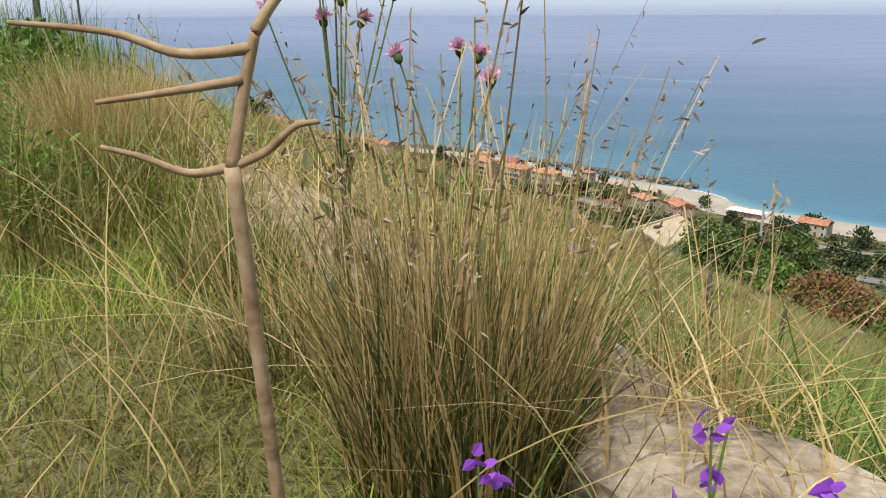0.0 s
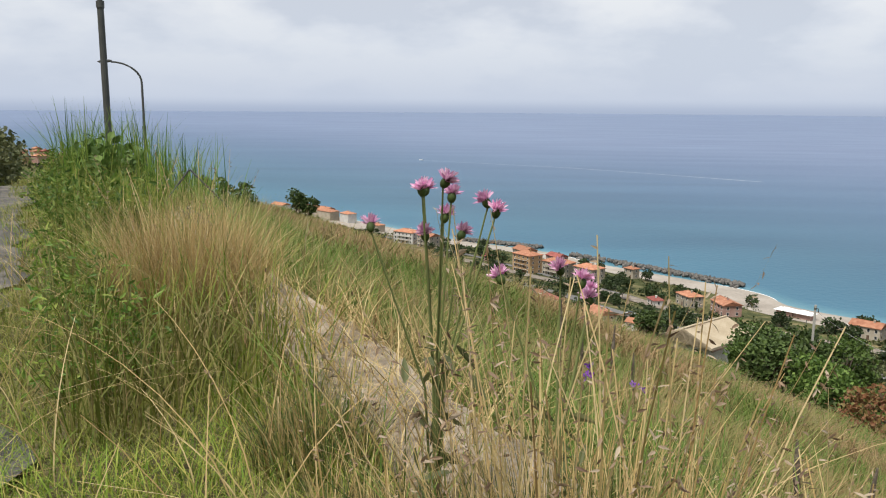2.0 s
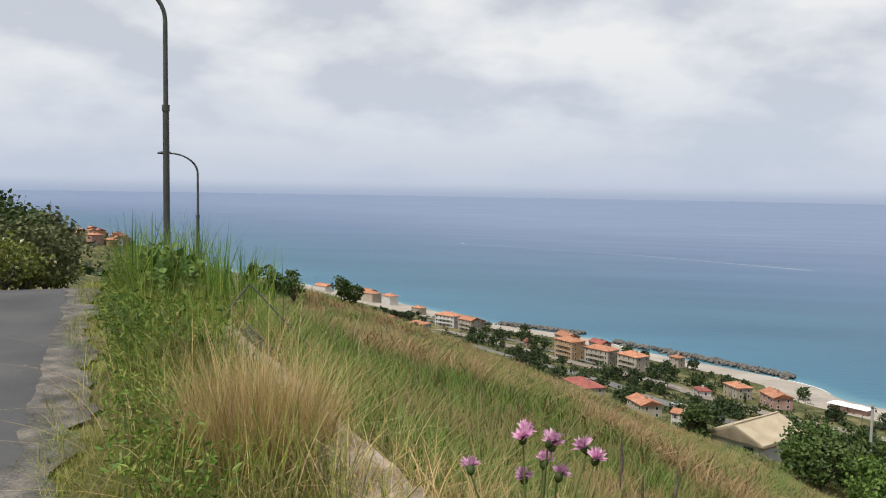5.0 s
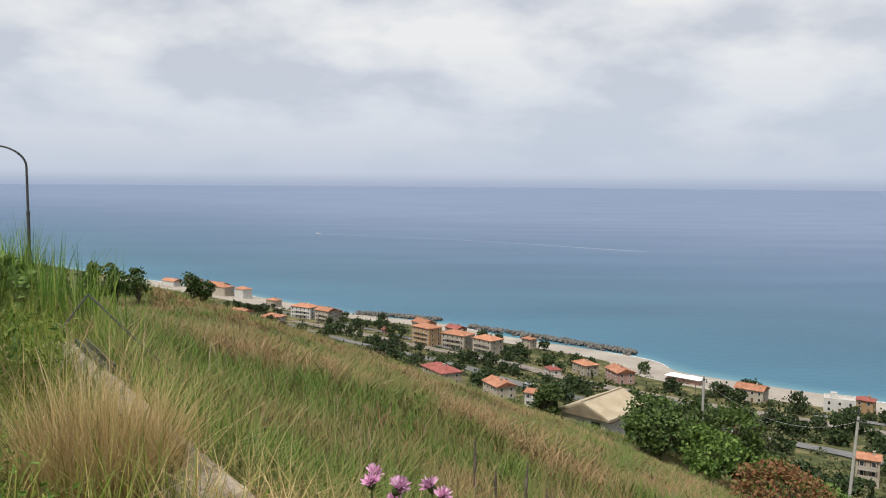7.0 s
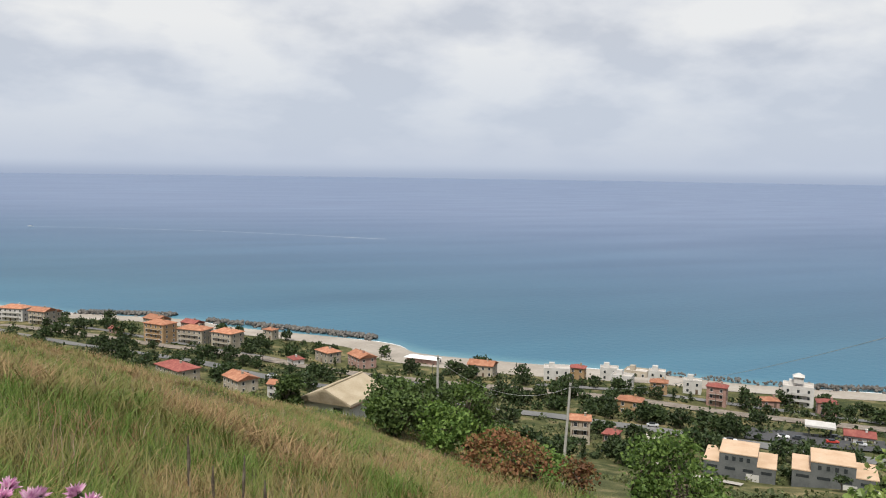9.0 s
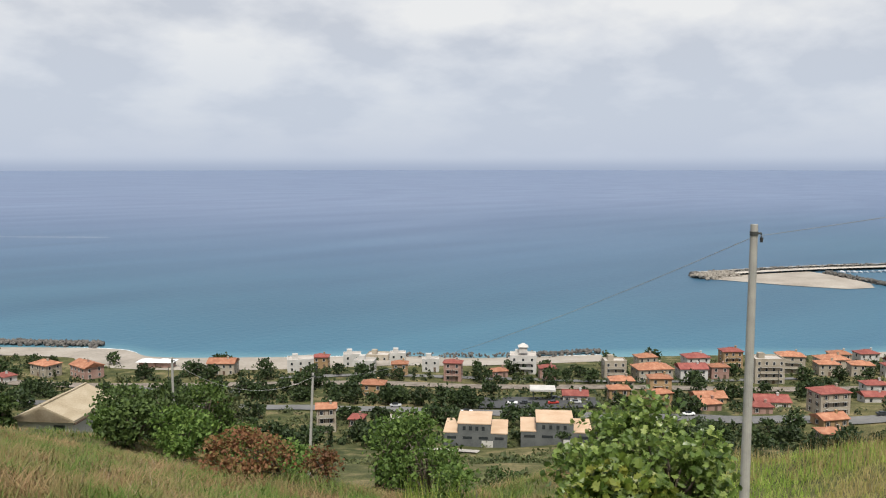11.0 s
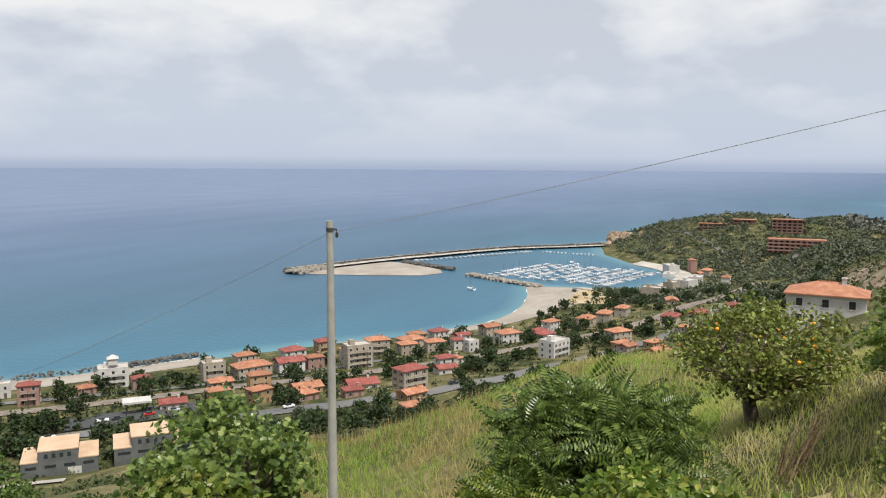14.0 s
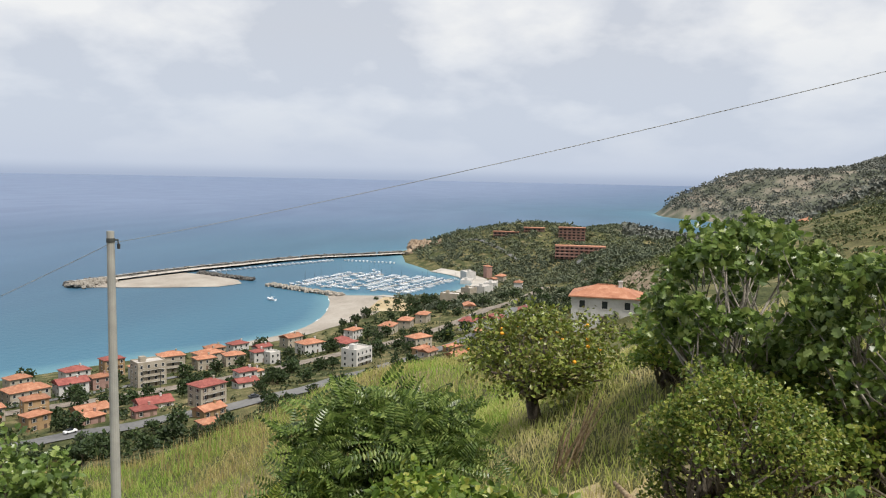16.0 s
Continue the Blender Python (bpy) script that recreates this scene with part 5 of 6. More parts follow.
def hip_roof(w, d, z, eave, pitch, gable):
    """A tiled roof with thickness, ridge along x."""
    bm = bmesh.new()
    a, b = w / 2 + eave, d / 2 + eave
    r = a if gable else max(a - b, a * .12)
    top = z + pitch * b
    for dz, flip in ((0, False), (.22, True)):
        v = [bm.verts.new(p) for p in ((-a, -b, z + dz), (a, -b, z + dz), (a, b, z + dz), (-a, b, z + dz), (-r, 0, top + dz), (r, 0, top + dz))]
        fs = [(0, 1, 5, 4), (1, 2, 5), (2, 3, 4, 5), (3, 0, 4)]
        for f in fs:
            bm.faces.new([v[i] for i in (f if flip else f[::-1])])
        if not flip:
            low = v
    for i in range(4):
        j = (i + 1) % 4
        bm.faces.new((low[i], low[j], v[j], v[i]))
    for k in range(int(2 * r / .5) if r > .5 else 0):
        box(bm, -r + .5 * k, -.12, top + .2, -r + .5 * k + .46, .12, top + .33)
    return bm


def house(x, y, w, storeys, roof, wall, label, turn=None, depth=None, group="houses of the coast", shutters=True, sink=.6, fine=True, name="house"):
    d = depth or min(max(w * .66, 5.5), 10)
    shutters = shutters and math.hypot(x, y) < 315
    w, h = w * .95, 2.7 * storeys + .4
    if turn is None:
        s = np.array([(math.hypot(x - (a[0] + b[0]) / 2, y - (a[1] + b[1]) / 2), math.degrees(math.atan2(b[1] - a[1], b[0] - a[0]))) for a, b in zip(SHORE, SHORE[1:])])
        turn = s[s[:, 0].argmin(), 1] + rng.uniform(-9, 9)
    z = min(ground(x + dx, y + dy) for dx in (-w / 3, w / 3) for dy in (-d / 3, d / 3)) - sink
    root = empty(name, pose(x, y, z, 0, 0, turn), label, "house", group)
    h += sink
    bm = box(bmesh.new(), -w / 2, -d / 2, 0, w / 2, d / 2, h)
    if roof == "f":
        for x0, y0, x1, y1 in ((-w / 2, -d / 2, w / 2, -d / 2 + .25), (-w / 2, d / 2 - .25, w / 2, d / 2), (-w / 2, -d / 2 + .25, -w / 2 + .25, d / 2 - .25), (w / 2 - .25, -d / 2 + .25, w / 2, d / 2 - .25)):
            box(bm, x0, y0, h, x1, y1, h + .8)
    else:
        box(bm, -w / 2 - .12, -d / 2 - .12, h - .3, w / 2 + .12, d / 2 + .12, h - .02)
    part("wall", bm, PLASTERS[wall], root)
    if roof == "f":
        top = part("roof", box(bmesh.new(), -w / 2 + .25, -d / 2 + .25, h, w / 2 - .25, d / 2 - .25, h + .18), TERRACE, root)
        if w > 7:
            part("stair_tower", box(bmesh.new(), -w * .3, -d * .1, h + .18, -w * .3 + 2.6, -d * .1 + 2.6, h + 2.5), PLASTERS[wall], top)
    else:
        top = part("roof", hip_roof(w, d, h, .5, .36, rng.random() < .35), TILE if roof == "h" else RED_TILE, root)
        bm = box(bmesh.new(), w * .18, -.9, h + .5, w * .18 + .7, -.2, h + .36 * d / 2 + 1.1)
        part("chimney", box(bm, w * .18 - .1, -1.0, h + .36 * d / 2 + 1.1, w * .18 + .8, -.1, h + .36 * d / 2 + 1.25), PLASTERS[wall], top)
    if fine:
        n = max(2, int(w / 3.1))
        for f in range(storeys):
            zc = sink + .4 + 2.7 * f + 1.5
            for k in range(n):
                if f == 0 and k == n // 2:
                    o = new("door", DOOR)
                    o.parent, o.matrix_basis = root, pose((k + .5) * w / n - w / 2, -d / 2, sink + .3)
                else:
                    add_window(root, pose((k + .5) * w / n - w / 2, -d / 2, zc), shutters)
            for k in range(max(1, int(d / 4))):
                yy = (k + .5) * d / max(1, int(d / 4)) - d / 2
                add_window(root, pose(w / 2, yy, zc, 0, 0, 90), shutters)
                add_window(root, pose(-w / 2, yy, zc, 0, 0, -90), shutters)
            if f and storeys > 2:
                bm = box(bmesh.new(), -w * .34, -d / 2 - 1.25, sink + .4 + 2.7 * f - .1, w * .34, -d / 2, sink + .4 + 2.7 * f + .06)
                slab = part("balcony", bm, TRIM, root)
                bm = box(bmesh.new(), -w * .34, -d / 2 - 1.25, sink + .4 + 2.7 * f + .06, w * .34, -d / 2 - 1.15, sink + .4 + 2.7 * f + 1.0)
                part("parapet", bm, PLASTERS[wall], slab)
    return root


ROOF_WORDS = {"h": "an orange tiled roof", "r": "a dark red tiled roof", "f": "a flat terrace roof"}
WALL_WORDS = ["white", "cream", "ochre", "pink", "grey"]
# place, width, storeys, roof, wall
NORTH_HOUSES = [(-65, 570, 18.5, 3, 'h', 0), (-48, 551, 14.3, 3, 'h', 1), (18, 467, 15.7, 4, 'h', 2), (36, 462, 18.0, 3, 'h', 1), (52, 447, 15.5, 3, 'h', 1), (38, 503, 12.3, 2, 'r', 3), (79, 467, 7.3, 2, 'h', 1),
                (-5, 502, 7.1, 1, 'r', 3), (78, 389, 8.3, 1, 'r', 0), (96, 396, 12.3, 2, 'h', 1), (110, 382, 14.0, 2, 'h', 3), (20, 350, 20, 2, 'r', 1), (43, 327, 13.5, 2, 'h', 1), (55, 309, 6.8, 2, 'h', 0)]
FAR_NORTH_HOUSES = [(-159, 715, 25, 3, 'h', 1), (-129, 680, 13.3, 3, 'h', 0), (-80, 520, 14, 2, 'h', 1), (-64, 585, 20, 2, 'h', 0), (-44, 565, 10.9, 2, 'h', 1), (-95, 624, 10.5, 2, 'h', 1), (-210, 760, 20, 2, 'h', 0), (-185, 745, 14, 3, 'r', 1)]
SHORE_HOUSES = [(161, 348, 13.1, 2, 'h', 1), (192, 330, 13.0, 2, 'f', 0), (203, 329, 7.6, 2, 'r', 2), (217, 323, 9.2, 2, 'f', 0), (213, 306, 9.9, 2, 'f', 0), (238, 330, 12, 1, 'f', 1), (236, 311, 8.2, 2, 'f', 0),
                (222, 291, 7.7, 2, 'h', 2), (239, 289, 8.4, 2, 'f', 0), (234, 267, 8.4, 3, 'r', 3), (255, 259, 7.6, 1, 'h', 3), (267, 240, 7.6, 2, 'r', 3), (185, 260, 9.7, 2, 'h', 2), (138, 221, 6.6, 3, 'h', 1), (149, 219, 4.6, 1, 'r', 3)]
TOWN_HOUSES = [(291, 221, 10.5, 3, 'f', 1), (303, 209, 17, 2, 'h', 1), (316, 197, 13, 2, 'r', 0), (327, 190, 8.4, 2, 'h', 3), (353, 199, 10.1, 3, 'r', 2), (332, 170, 13.5, 4, 'f', 1), (364, 175, 12.2, 3, 'h', 1),
               (371, 161, 10.1, 2, 'h', 1), (381, 150, 10.3, 2, 'h', 1), (412, 160, 10.4, 2, 'r', 0), (389, 140, 7.1, 2, 'r', 0), (384, 131, 6.4, 2, 'f', 0), (248, 186, 8.2, 2, 'h', 2), (250, 169, 8.4, 2, 'h', 2)]
VILLA_HOUSES = [(256, 153, 9.1, 1, 'h', 3), (266, 138, 7.9, 1, 'r', 3), (284, 122, 12.2, 3, 'r', 1), (318, 120, 9.4, 1, 'r', 0), (346, 127, 9.2, 1, 'h', 0), (250, 106, 8.5, 1, 'h', 1), (434, 137, 11.2, 2, 'h', 1),
                (417, 121, 14, 2, 'h', 0), (442, 110, 10.0, 1, 'r', 0), (459, 107, 10, 2, 'h', 0), (369, 84, 13.4, 3, 'f', 0), (475, 89, 13, 2, 'h', 1), (492, 81, 12.0, 2, 'h', 1), (512, 73, 11.3, 2, 'h', 1), (421, 62, 12.7, 2, 'h', 1)]
VALLEY_HOUSES = [(474, 40, 13.5, 2, 'r', 0), (474, 6, 13.0, 3, 'r', 0), (448, 31, 7.6, 1, 'h', 1), (385, 52, 9.1, 1, 'h', 1), (366, 36, 10.2, 1, 'h', 2), (776, 67, 17.9, 3, 'f', 0), (778, 48, 8.9, 4, 'h', 3),
                 (749, 34, 12.5, 2, 'h', 1), (701, 40, 18, 2, 'f', 0), (660, 56, 12.8, 2, 'f', 1), (700, 16, 10.7, 2, 'h', 0), (879, -221, 15.0, 2, 'h', 1), (560, -178, 15.9, 2, 'h', 2), (727, 40, 9.3, 2, 'h', 1)]
INFILL_HOUSES = [(385, 165, 14, 2, 'h', 1), (403, 143, 9, 2, 'r', 0), (331, 125, 9, 2, 'r', 0), (267, 199, 10, 2, 'h', 1), (269, 182, 9, 3, 'h', 2), (272, 162, 12, 1, 'h', 2), (281, 142, 13, 1, 'r', 0), (267, 114, 10, 1, 'h', 2),
                 (432, 104, 11, 1, 'r', 0), (396, 56, 10, 1, 'h', 2), (396, 41, 9, 1, 'h', 2), (475, 25, 14, 2, 'r', 0), (560, 47, 12, 1, 'h', 1), (751, 66, 22, 2, 'f', 0), (676, 45, 20, 2, 'f', 0), (623, 66, 18, 2, 'f', 1),
                 (-105, 541, 16, 2, 'h', 1), (-149, 691, 20, 3, 'h', 1), (17, 486, 14, 4, 'h', 1), (400, 168, 10, 2, 'h', 1), (340, 210, 12, 2, 'r', 0), (322, 226, 10, 2, 'h', 1), (349, 183, 9, 2, 'h', 0)]
rng = np.random.default_rng(200)
HOUSE_SITES = []
for district in (NORTH_HOUSES, FAR_NORTH_HOUSES, SHORE_HOUSES, TOWN_HOUSES, VILLA_HOUSES, VALLEY_HOUSES, INFILL_HOUSES):
    for x, y, w, storeys, roof, wall in district:
        house(x, y, w, storeys, roof, wall, f"{WALL_WORDS[wall]} plastered house with {ROOF_WORDS[roof]}", fine=math.hypot(x, y) < 620)
        HOUSE_SITES.append((x, y, w))
# the hill village across the valley
for k in range(22):
    az, d = radians(-31.6 + 3.0 * rng.random()), rng.uniform(770, 860)
    house(d * math.sin(az), d * math.cos(az), rng.uniform(8, 13), int(rng.integers(2, 4)), "hhr"[k % 3], int(rng.integers(0, 4)), "old house of the hill village with a tiled roof", group="houses of the hill village", fine=False)
# the white palazzo by the sea
palazzo = house(270, 258, 13, 3, "f", 0, "white seaside villa with a small roof pavilion", turn=-45, depth=9, shutters=False, name="villa")
part("pavilion", hip_roof(4.5, 4.5, 13.2, .2, .6, False), PLASTERS[0], palazzo)
part("pavilion_wall", box(bmesh.new(), -2, -2, 10.6, 2, 2, 13.2), PLASTERS[0], palazzo)
# hillside house with a broad orange roof
house(149.3, -13.2, 12.6, 2, "h", 0, "white house with a broad orange tiled roof on the hillside", turn=-98, depth=8.5, shutters=False, sink=1.4)
# storehouses: grey halls with peach-coloured flat roofs
PEACH = surface("peach_roof_coating", [(.443, .300, .193), (.500, .357, .243), (.542, .407, .292)], .2, 3, .9, .1, .02)


SLATE = surface("slate_grey_render", [(.085, .092, .092), (.110, .117, .117), (.135, .141, .139)], .3, 3, .9, .15, .02)


def storehouse(x, y, w, d, turn):
    z = ground(x, y) - 1.2
    root = empty("storehouse", pose(x, y, z, 0, 0, turn), "grey storehouse with a peach-coloured flat roof", "warehouse", "storehouses by the road")
    part("wall", box(bmesh.new(), -w / 2, -d / 2, 0, w / 2, d / 2, 6.4), SLATE, root)
    up = part("upper_wall", box(bmesh.new(), -w * .28, -d / 2 + .02, 6.4, w * .24, d * .42, 9.2), SLATE, root)
    part("upper_roof", box(bmesh.new(), -w * .28 - .15, -d / 2 - .1, 9.2, w * .24 + .15, d * .42 + .15, 9.5), PEACH, up)
    part("roof", box(bmesh.new(), -w / 2 - .15, -d / 2 - .1, 6.4, -w * .28 - .02, d / 2 + .15, 6.7), PEACH, root)
    part("roof", box(bmesh.new(), w * .24 + .02, -d / 2 - .1, 6.4, w / 2 + .15, d / 2 + .15, 6.7), PEACH, root)
    for k in range(4):
        x0 = -w / 2 + 1 + k * w / 4
        part("strip_window", box(bmesh.new(), x0, -d / 2 - .05, 4.6, x0 + w / 4 - 2, -d / 2 + .1, 5.4), GLASS, root)
    for k in range(4):
        part("upper_window", box(bmesh.new(), -w * .2 + k * w * .1, -d / 2 - .04, 7.3, -w * .2 + k * w * .1 + .9, -d / 2 + .1, 8.5), GLASS, up)
    part("gate", box(bmesh.new(), w * .1, -d / 2 - .06, 1.2, w * .1 + 3.4, -d / 2 + .1, 4.2), TRIM, root)


storehouse(163, 175, 19, 13, -46)
storehouse(180, 158, 21, 13, -46)
# filling station: canopy on posts and a red-roofed kiosk
station = empty("filling_station", pose(229, 208, ground(229, 208), 0, 0, -46), "white filling station canopy with a kiosk", "filling station")
part("canopy", box(bmesh.new(), -5, -3.5, 4.6, 5, 3.5, 5.3), PLASTERS[0], station)
for sx in (-3.5, 3.5):
    for sy in (-2, 2):
        part("post", tube(bmesh.new(), [(sx, sy, -.5), (sx, sy, 4.6)], [.2, .2], 8), STEEL, station)
house(239, 200, 10, 1, "r", 0, "low white station kiosk with a dark red roof", turn=-46)
# resort blocks on the headland
BRICK = surface("brick_red_facade", [(.19, .105, .085), (.25, .145, .115), (.30, .185, .15)], .3, 3, .9, .2, .02)


def resort_block(x, y, w, d, floors, turn, step, label):
    root = empty("resort_block", pose(x, y, ground(x, y) - 2.5, 0, 0, turn), label, "hotel", "resort blocks on the headland")
    for k in range(floors):
        y0 = -d / 2 + step * k
        f = part("storey", box(bmesh.new(), -w / 2, y0 + 1.2, 3.2 * k, w / 2, d / 2, 3.2 * k + 3.2 + (2.5 if k == 0 else 0) * 0), PLASTERS[3] if k % 2 else BRICK, root)
        part("balcony", box(bmesh.new(), -w / 2, y0, 3.2 * k + 2.2, w / 2, y0 + 1.2, 3.2 * k + 3.3), BRICK, f)
        for i in range(int(w / 5)):
            part("window", box(bmesh.new(), -w / 2 + 1 + 5 * i, y0 + 1.14, 3.2 * k + .4, -w / 2 + 3.8 + 5 * i, y0 + 1.3, 3.2 * k + 2.1), GLASS, f)
    part("roof", box(bmesh.new(), -w / 2 - .4, -d / 2 + step * floors - .5, 3.2 * floors, w / 2 + .4, d / 2 + .4, 3.2 * floors + .5), TILE, root)


resort_block(930, -38, 30, 15, 5, -92, 0, "brick-red hotel block on the headland")
resort_block(950, 5, 24, 12, 2, -92, 0, "long low red-roofed resort block")
resort_block(945, 38, 30, 12, 2, -88, 0, "long low red-roofed resort block")
resort_block(848, -44, 52, 22, 4, -92, 2.5, "terraced red hotel stepping down the slope")
# shed on the hillside with a pale roof
SHED_ROOF = surface("pale_beige_roofing", [(.28, .225, .15), (.35, .29, .20), (.42, .355, .26)], .5, 6, .9, .3, .02)
sx, sy = 74 * math.sin(radians(14.8)), 74 * math.cos(radians(14.8))
shed = empty("hillside_shed", pose(sx, sy, ground(sx, sy) + .1, 0, 0, 44) @ Matrix.Scale(.85, 4), "white plastered shed with a wide pale sloping roof", "shed")
part("wall", box(bmesh.new(), -3.6, -2.8, -1.6, 3.6, 2.8, 3.3), PLASTERS[0], shed)
part("roof", hip_roof(7.2, 5.6, 3.3, .45, .42, True), SHED_ROOF, shed)
part("door", box(bmesh.new(), -3.66, -2.0, .8, -3.5, -.9, 2.9), GLASS, shed)
part("eave_board", box(bmesh.new(), -3.9, -3.3, 3.1, 3.9, -3.1, 3.3), SHUTTER, shed)


# ---- boats, cars, masts ----
HULL = surface("white_boat_hull", [(.70, .71, .72), (.80, .80, .80)], .5, 4, .35, 0, vary=.08)
CANVAS = surface("blue_boat_cover", [(.06, .12, .22), (.10, .18, .30)], 1, 8, .8, .2, .02)


def boat(m, long, mast, label):
    root = empty("boat", m, label, "boat", "boats in the harbour")
    bm = bmesh.new()
    rows = [(-.5, .30, .0), (-.2, .34, .0), (.15, .31, .02), (.38, .17, .06), (.5, .01, .10)]
    rings = []
    for x, w, up in rows:
        rings.append([bm.verts.new((x * long, s * long * k, z)) for s, k, z in ((-.5, w, .11 * long + up * long), (-.5, w * .55, -.03 * long), (.5, w * .55, -.03 * long), (.5, w, .11 * long + up * long))])
    for a, b in zip(rings, rings[1:]):
        for i in range(4):
            bm.faces.new((a[i], a[(i + 1) % 4], b[(i + 1) % 4], b[i]))
    bm.faces.new(rings[0])
    part("hull", bm, HULL, root)
    part("cabin", box(bmesh.new(), -.18 * long, -.09 * long, .10 * long, .18 * long, .09 * long, .20 * long, .02 * long), HULL, root)
    part("cockpit_cover", box(bmesh.new(), -.46 * long, -.11 * long, .105 * long, -.22 * long, .11 * long, .14 * long), CANVAS, root)
    if mast:
        part("mast", tube(bmesh.new(), [(.05 * long, 0, .1 * long), (.05 * long, 0, 1.25 * long)], [.09, .05], 6), STEEL, root)
        part("boom", tube(bmesh.new(), [(.05 * long, 0, .3 * long), (-.4 * long, 0, .3 * long)], [.12, .1], 6), HULL, root)
    return root


first_motor = boat(pose(800, 160, .25, 0, 0, 20), 8.5, False, "white motor boat moored in the marina")
first_sail = boat(pose(812, 168, .25, 0, 0, 40), 9.5, True, "white sailing boat moored in the marina")
boat(pose(607, 208, .25, 0, 0, 60), 9.5, True, "white sailing boat at anchor in the bay")
PONTOON = surface("pontoon_deck", [(.30, .28, .25), (.40, .38, .35)], .5, 5, .9, .2, .02)
for k in range(5):
    a = np.array((692 - 6 * k, 214 - 24 * k), float)
    b = a + np.array((107, -35))
    d = (b - a) / np.hypot(*(b - a))
    s = np.array((d[1], -d[0]))
    t = math.degrees(math.atan2(s[1], s[0]))
    tagged(part("pontoon", box(bmesh.new(), 0, -1.1, .1, float(np.hypot(*(b - a))), 1.1, .6), PONTOON, at=pose(a[0], a[1], 0, 0, 0, math.degrees(math.atan2(d[1], d[0])))), "grey floating pontoon of the marina", "pontoon", "pontoons of the marina")
    n = int(np.hypot(*(b - a)) / 5.2)
    for i in range(n):
        for side in (-1, 1):
            if rng.random() < .72:
                p = a + d * (3 + 5.2 * i) + s * side * 6.4
                copy_thing(first_sail if rng.random() < .3 else first_motor, pose(p[0], p[1], .25, 0, 0, t + (180 if side < 0 else 0) + rng.uniform(-4, 4)) @ Matrix.Scale(rng.uniform(.65, 1.0), 4))
for k in range(26):
    p = np.array((764, 322)) + np.array((134, -86)) * (k / 25)
    copy_thing(first_motor, pose(p[0], p[1], .25, 0, 0, -125 + rng.uniform(-8, 8)) @ Matrix.Scale(rng.uniform(.7, 1.2), 4))
for k in range(14):
    copy_thing(first_motor, pose(904 - .8 * k, 222 - 4.6 * k, .25, 0, 0, 190 + rng.uniform(-8, 8)) @ Matrix.Scale(rng.uniform(.7, 1.1), 4))
# motor boat with its wake far out
wx, wy = -147, 1525
boat(pose(wx, wy, .3, 0, 0, 160), 9, False, "white motor boat far out at sea")
tagged(ribbon("boat_wake", smooth_path([(wx + 4, wy - 1), (0, 1445), (144, 1355), (369, 1150)], 12), lambda k: .9 + 1.5 * k, lambda k: .9 + 1.5 * k, .12, WAKE, 1, lambda x, y: x * 0), "thin white wake trailing a motor boat", "wake", kind="structure")
CAR_PAINT = [surface(n, [c, tuple(v * 1.15 for v in c)], 1, 6, .35, 0) for n, c in (("white_car_paint", (.7, .7, .7)), ("dark_car_paint", (.04, .045, .05)), ("red_car_paint", (.35, .04, .03)), ("silver_car_paint", (.4, .41, .42)))]
TYRE = surface("black_rubber", [(.02, .02, .02), (.03, .03, .03)], 3, 20, .9, 0)


def car(x, y, turn, paint, label):
    root = empty("car", pose(x, y, ground(x, y) + .42, 0, 0, turn), label, "car", "parked cars")
    part("body", box(bmesh.new(), -2.1, -.85, .3, 2.1, .85, .95, .12), CAR_PAINT[paint], root)
    part("cabin", box(bmesh.new(), -1.3, -.75, .95, .9, .75, 1.45, .18), GLASS, root)
    for wx in (-1.35, 1.35):
        for s in (-.8, .8):
            part("wheel", tube(bmesh.new(), [(wx, s - .1, .31), (wx, s + .1, .31)], [.31, .31], 10), TYRE, root)


for k, (x, y) in enumerate(((212, 208), (216, 205), (224, 198), (230, 192), (188, 207), (233, 205), (127, 281), (175, 232), (240, 150), (290, 106), (205, 226), (60, 352))):
    car(x, y, -46 + 7 * (k % 3), k % 4, ("white", "dark", "red", "silver")[k % 4] + " car standing on the asphalt")
for k in range(15):
    i = int((k + .5) * len(railway) / 15)
    x, y = railway[i]
    mast = empty("catenary_mast", pose(x + 4, y + 3, ground(x + 4, y + 3), 0, 0, -46), "grey steel railway mast with a side arm", "mast", "masts along the railway")
    part("post", tube(bmesh.new(), [(0, 0, -.5), (0, 0, 7.5)], [.16, .12], 6), STEEL, mast)
    part("arm", tube(bmesh.new(), [(0, 0, 6.8), (0, -3.4, 6.4)], [.06, .05], 5), STEEL, mast)
# beach kiosk with white awnings
for k, (x, y) in enumerate(((140, 386), (146, 380))):
    kiosk = empty("beach_kiosk", pose(x, y, ground(x, y), 0, 0, -45), "beach bar with a white awning roof", "kiosk", "beach bars")
    part("wall", box(bmesh.new(), -4, -2.5, 0, 4, 2.5, 2.7), PLASTERS[3], kiosk)
    part("awning", hip_roof(9.5, 6.5, 2.8, .3, .3, False), HULL, kiosk)

# ---- trees of the plain ----
rng = np.random.default_rng(300)


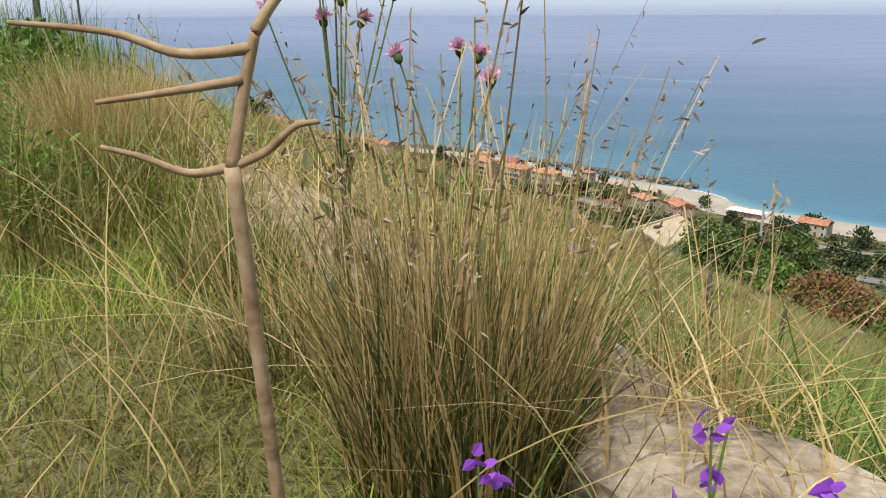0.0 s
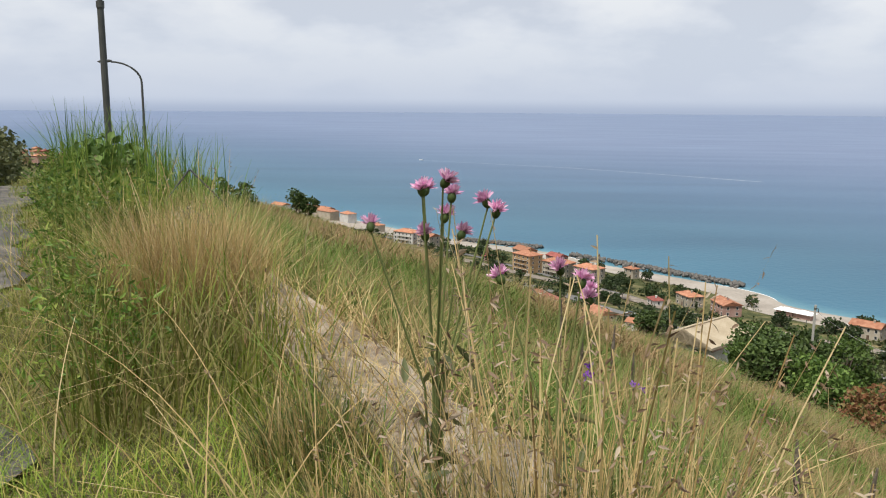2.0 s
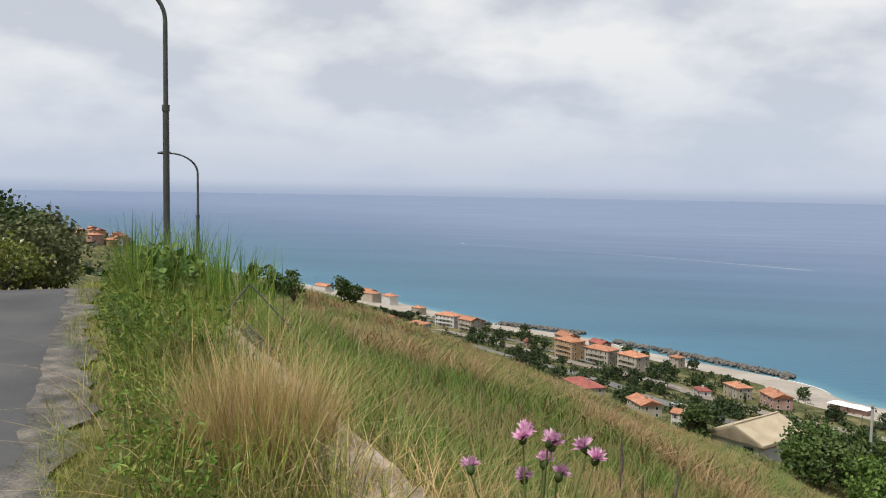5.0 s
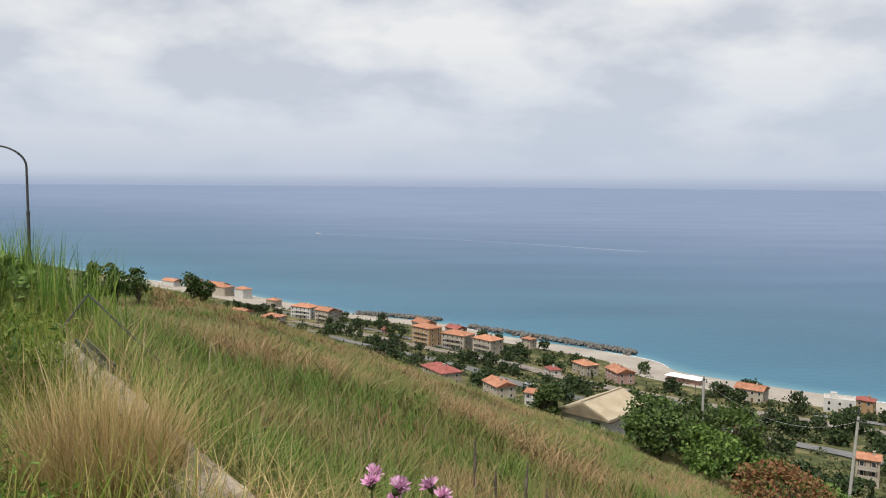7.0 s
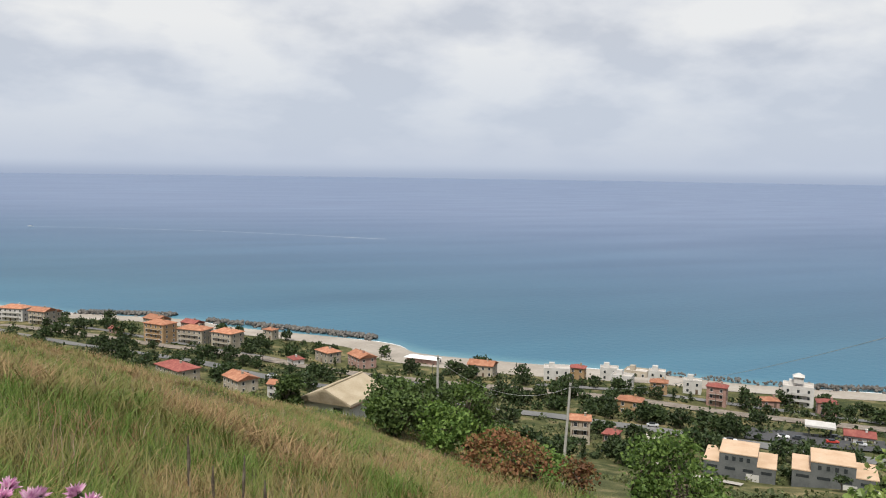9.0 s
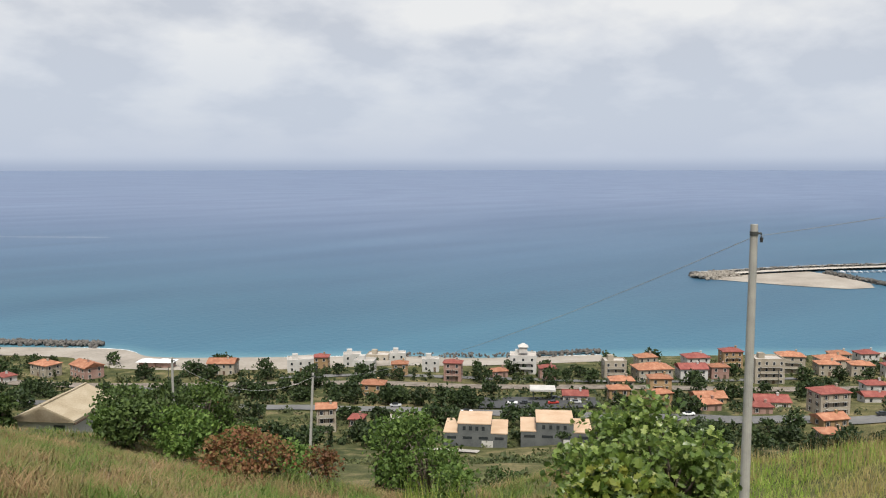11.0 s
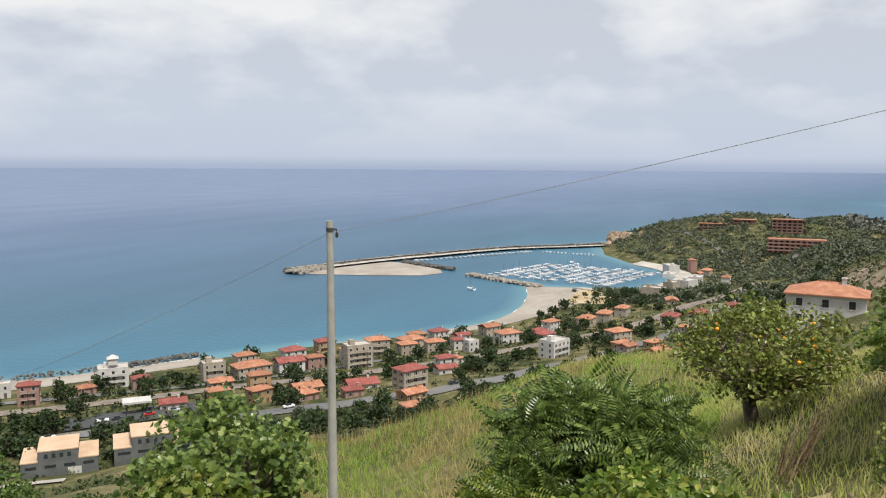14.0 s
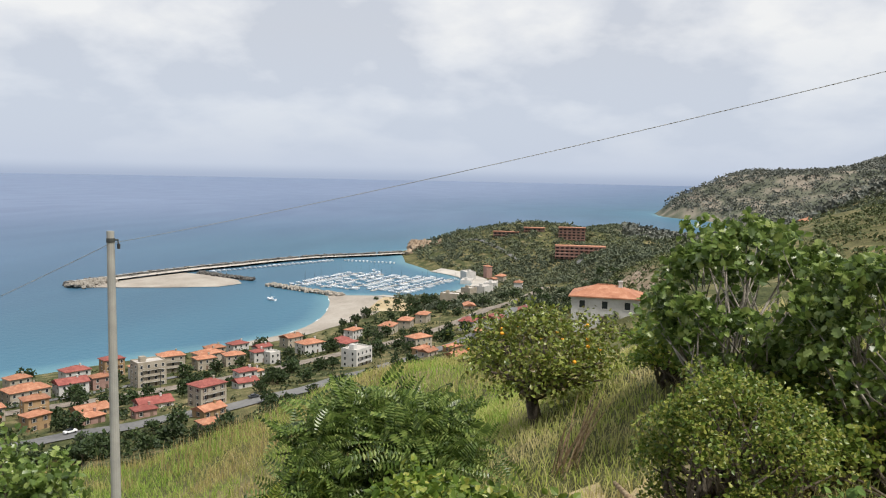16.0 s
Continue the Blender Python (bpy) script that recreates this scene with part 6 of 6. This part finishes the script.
def far_tree(kind, label, seed):
    global rng
    rng = np.random.default_rng(seed)
    root = empty({"pine": "umbrella_pine", "cypress": "cypress", "round": "broadleaf_tree", "oak": "holm_oak", "bush": "shrub"}[kind], pose(0, 0, -50), label, "tree", "trees of the coastal plain")
    tall = {"pine": 8.0, "cypress": 9.0, "round": 6.0, "oak": 6.6, "bush": 3.0}[kind]
    n = {"pine": 190, "cypress": 170, "round": 230, "oak": 250, "bush": 120}[kind]
    wood = tube(bmesh.new(), [(0, 0, -.6), (.1, 0, tall * .3), (0, .1, tall * .7)], [.24, .19, .08], 6)
    for k in range(5):
        t = 1.26 * k
        tube(wood, [(0, 0, tall * .4), (math.cos(t) * tall * .16, math.sin(t) * tall * .16, tall * .6), (math.cos(t) * tall * .27, math.sin(t) * tall * .27, tall * .72)], [.1, .07, .03], 5)
    part("trunk", wood, BARK, root)
    d = rng.normal(size=(n, 3))
    d /= np.linalg.norm(d, axis=1)[:, None]
    lump = 1 + .28 * np.sin(d[:, 0] * 5 + seed) * np.cos(d[:, 1] * 4 + seed * 2)
    r = rng.uniform(.6, 1, n)[:, None] * lump[:, None]
    shape = {"pine": ((4.0, 4.0, 1.5), tall * .85), "cypress": ((1.0, 1.0, 4.2), tall * .52), "round": ((2.9, 2.9, 2.5), tall * .58), "oak": ((3.2, 3.0, 2.4), tall * .55), "bush": ((2.2, 2.2, 1.4), tall * .45)}[kind]
    c = d * r * np.array(shape[0]) + np.array((0, 0, shape[1]))
    leaves("crown", c, rng.uniform(.7, 1.5, n) * {"pine": 1.15, "cypress": .9, "round": 1.05, "oak": 1.0, "bush": .85}[kind], FLAKE, FAR_LEAF, root, .4)
    return root


KINDS = [far_tree("round", "dark green broadleaf tree of the coastal plain", 401), far_tree("oak", "dense green tree between the houses", 402), far_tree("pine", "spreading umbrella pine near the houses", 403),
         far_tree("cypress", "narrow dark cypress tree", 404), far_tree("bush", "round green shrub on the plain", 405), far_tree("bush", "low dark shrub beside the road", 406)]
rng = np.random.default_rng(301)
road_points = np.concatenate([highway, railway])
sites = np.array(HOUSE_SITES)
made = 0
placed_first = set()
tries = 0
while made < 1150 and tries < 20000:
    tries += 1
    az, d = radians(rng.uniform(-16, 96)), rng.uniform(225, 640)
    x, y = d * math.sin(az), d * math.cos(az)
    s = float(shore_distance(np.array([x]), np.array([y]))[0])
    if s < 24 or s > 265:
        continue
    belt = .35 + .65 * (math.exp(-((s - 62) / 13) ** 2) + math.exp(-((s - 108) / 15) ** 2)) + (.3 if s > 160 else 0)
    if rng.random() > belt or np.hypot(road_points[:, 0] - x, road_points[:, 1] - y).min() < 7.5 or (np.hypot(sites[:, 0] - x, sites[:, 1] - y) - sites[:, 2] * .62).min() < 2.2:
        continue
    if math.hypot(x - 222, y - 203) < 24 or math.hypot(x - 175, y - 165) < 17:
        continue
    k = int(rng.choice(6, p=(.32, .30, .08, .05, .15, .10)))
    m = pose(x, y, ground(x, y), 0, 0, rng.uniform(0, 360)) @ Matrix.Scale(rng.uniform(.6, 1.2), 4)
    if k in placed_first:
        copy_thing(KINDS[k], m)
    else:
        KINDS[k].matrix_basis = m
        placed_first.add(k)
    made += 1
for k in range(6):
    if k not in placed_first:
        KINDS[k].matrix_basis = pose(60 + 12 * k, 380, ground(60 + 12 * k, 380))


# scrub and woods of the slopes, the headland and the far cape
def scrub(name, label, n, az0, az1, d0, d1, clump, flake, per, keep, material):
    az, d = np.radians(rng.uniform(az0, az1, n)), rng.uniform(d0, d1, n)
    x, y = d * np.sin(az), d * np.cos(az)
    s = shore_distance(x, y)
    ok = keep(x, y, s)
    near_road = np.array([np.hypot(road_points[:, 0] - a, road_points[:, 1] - b).min() < 8 for a, b in zip(x, y)])
    near_house = np.array([(np.hypot(sites[:, 0] - a, sites[:, 1] - b) - sites[:, 2] * .6).min() < 2 for a, b in zip(x, y)])
    ok &= ~near_road & ~near_house
    x, y = x[ok], y[ok]
    z = height(x, y)
    size = rng.uniform(.5, 1.3, len(x)) * clump
    c = np.repeat(np.column_stack([x, y, z]), per, 0)
    e = rng.normal(size=(len(c), 3))
    e /= np.linalg.norm(e, axis=1)[:, None]
    e[:, 2] = np.abs(e[:, 2]) * .8
    c += e * (np.repeat(size, per) * rng.uniform(.6, 1, len(c)))[:, None]
    return tagged(leaves(name, c, np.repeat(size, per) * flake * rng.uniform(.7, 1.3, len(c)), FLAKE, material, None, .6), label, "scrub", kind="stuff")


scrub("hillside_scrub", "green scrub on the slope above the plain", 5200, -22, 100, 60, 340, 1.6, .5, 16, lambda x, y, s: (s > 140) & (waves(x, y, 21) > -.25), FAR_SCRUB)
scrub("plain_scrub", "low green scrub and gardens of the plain", 9000, -18, 96, 235, 640, 2.0, .55, 13, lambda x, y, s: (s > 26) & (s < 220) & (waves(x, y, 16) > -.2), FAR_SCRUB)
scrub("plain_hedges", "dark hedges and orchards of the plain", 10000, -18, 96, 235, 640, 2.4, .55, 12, lambda x, y, s: (s > 40) & (s < 230) & (waves(x, y, 23) < .45), FAR_LEAF)
scrub("headland_woods", "dark woods on the headland and the valley sides", 13000, 80, 114, 560, 1400, 4.3, .5, 18, lambda x, y, s: (s > 16) & (waves(x, y, 45) > -1.0), HAZED_HEADLAND_LEAF)
scrub("hill_scrub", "patchy scrub on the far hillside", 9500, 92, 118, 200, 1000, 2.4, .55, 12, lambda x, y, s: (s > 60) & (waves(x, y, 30) > -.35), FAR_SCRUB)
scrub("cape_scrub", "scrub on the distant cape", 15000, 96, 116, 1000, 3200, 9, .6, 7, lambda x, y, s: (s > 30) & (waves(x, y, 90) > -1.1), HAZED_SCRUB)
scrub("valley_woods", "woods below the hill village", 900, -40, -20, 300, 900, 5, .55, 12, lambda x, y, s: (s > 40) & (waves(x, y, 60) > -.2), FAR_LEAF)
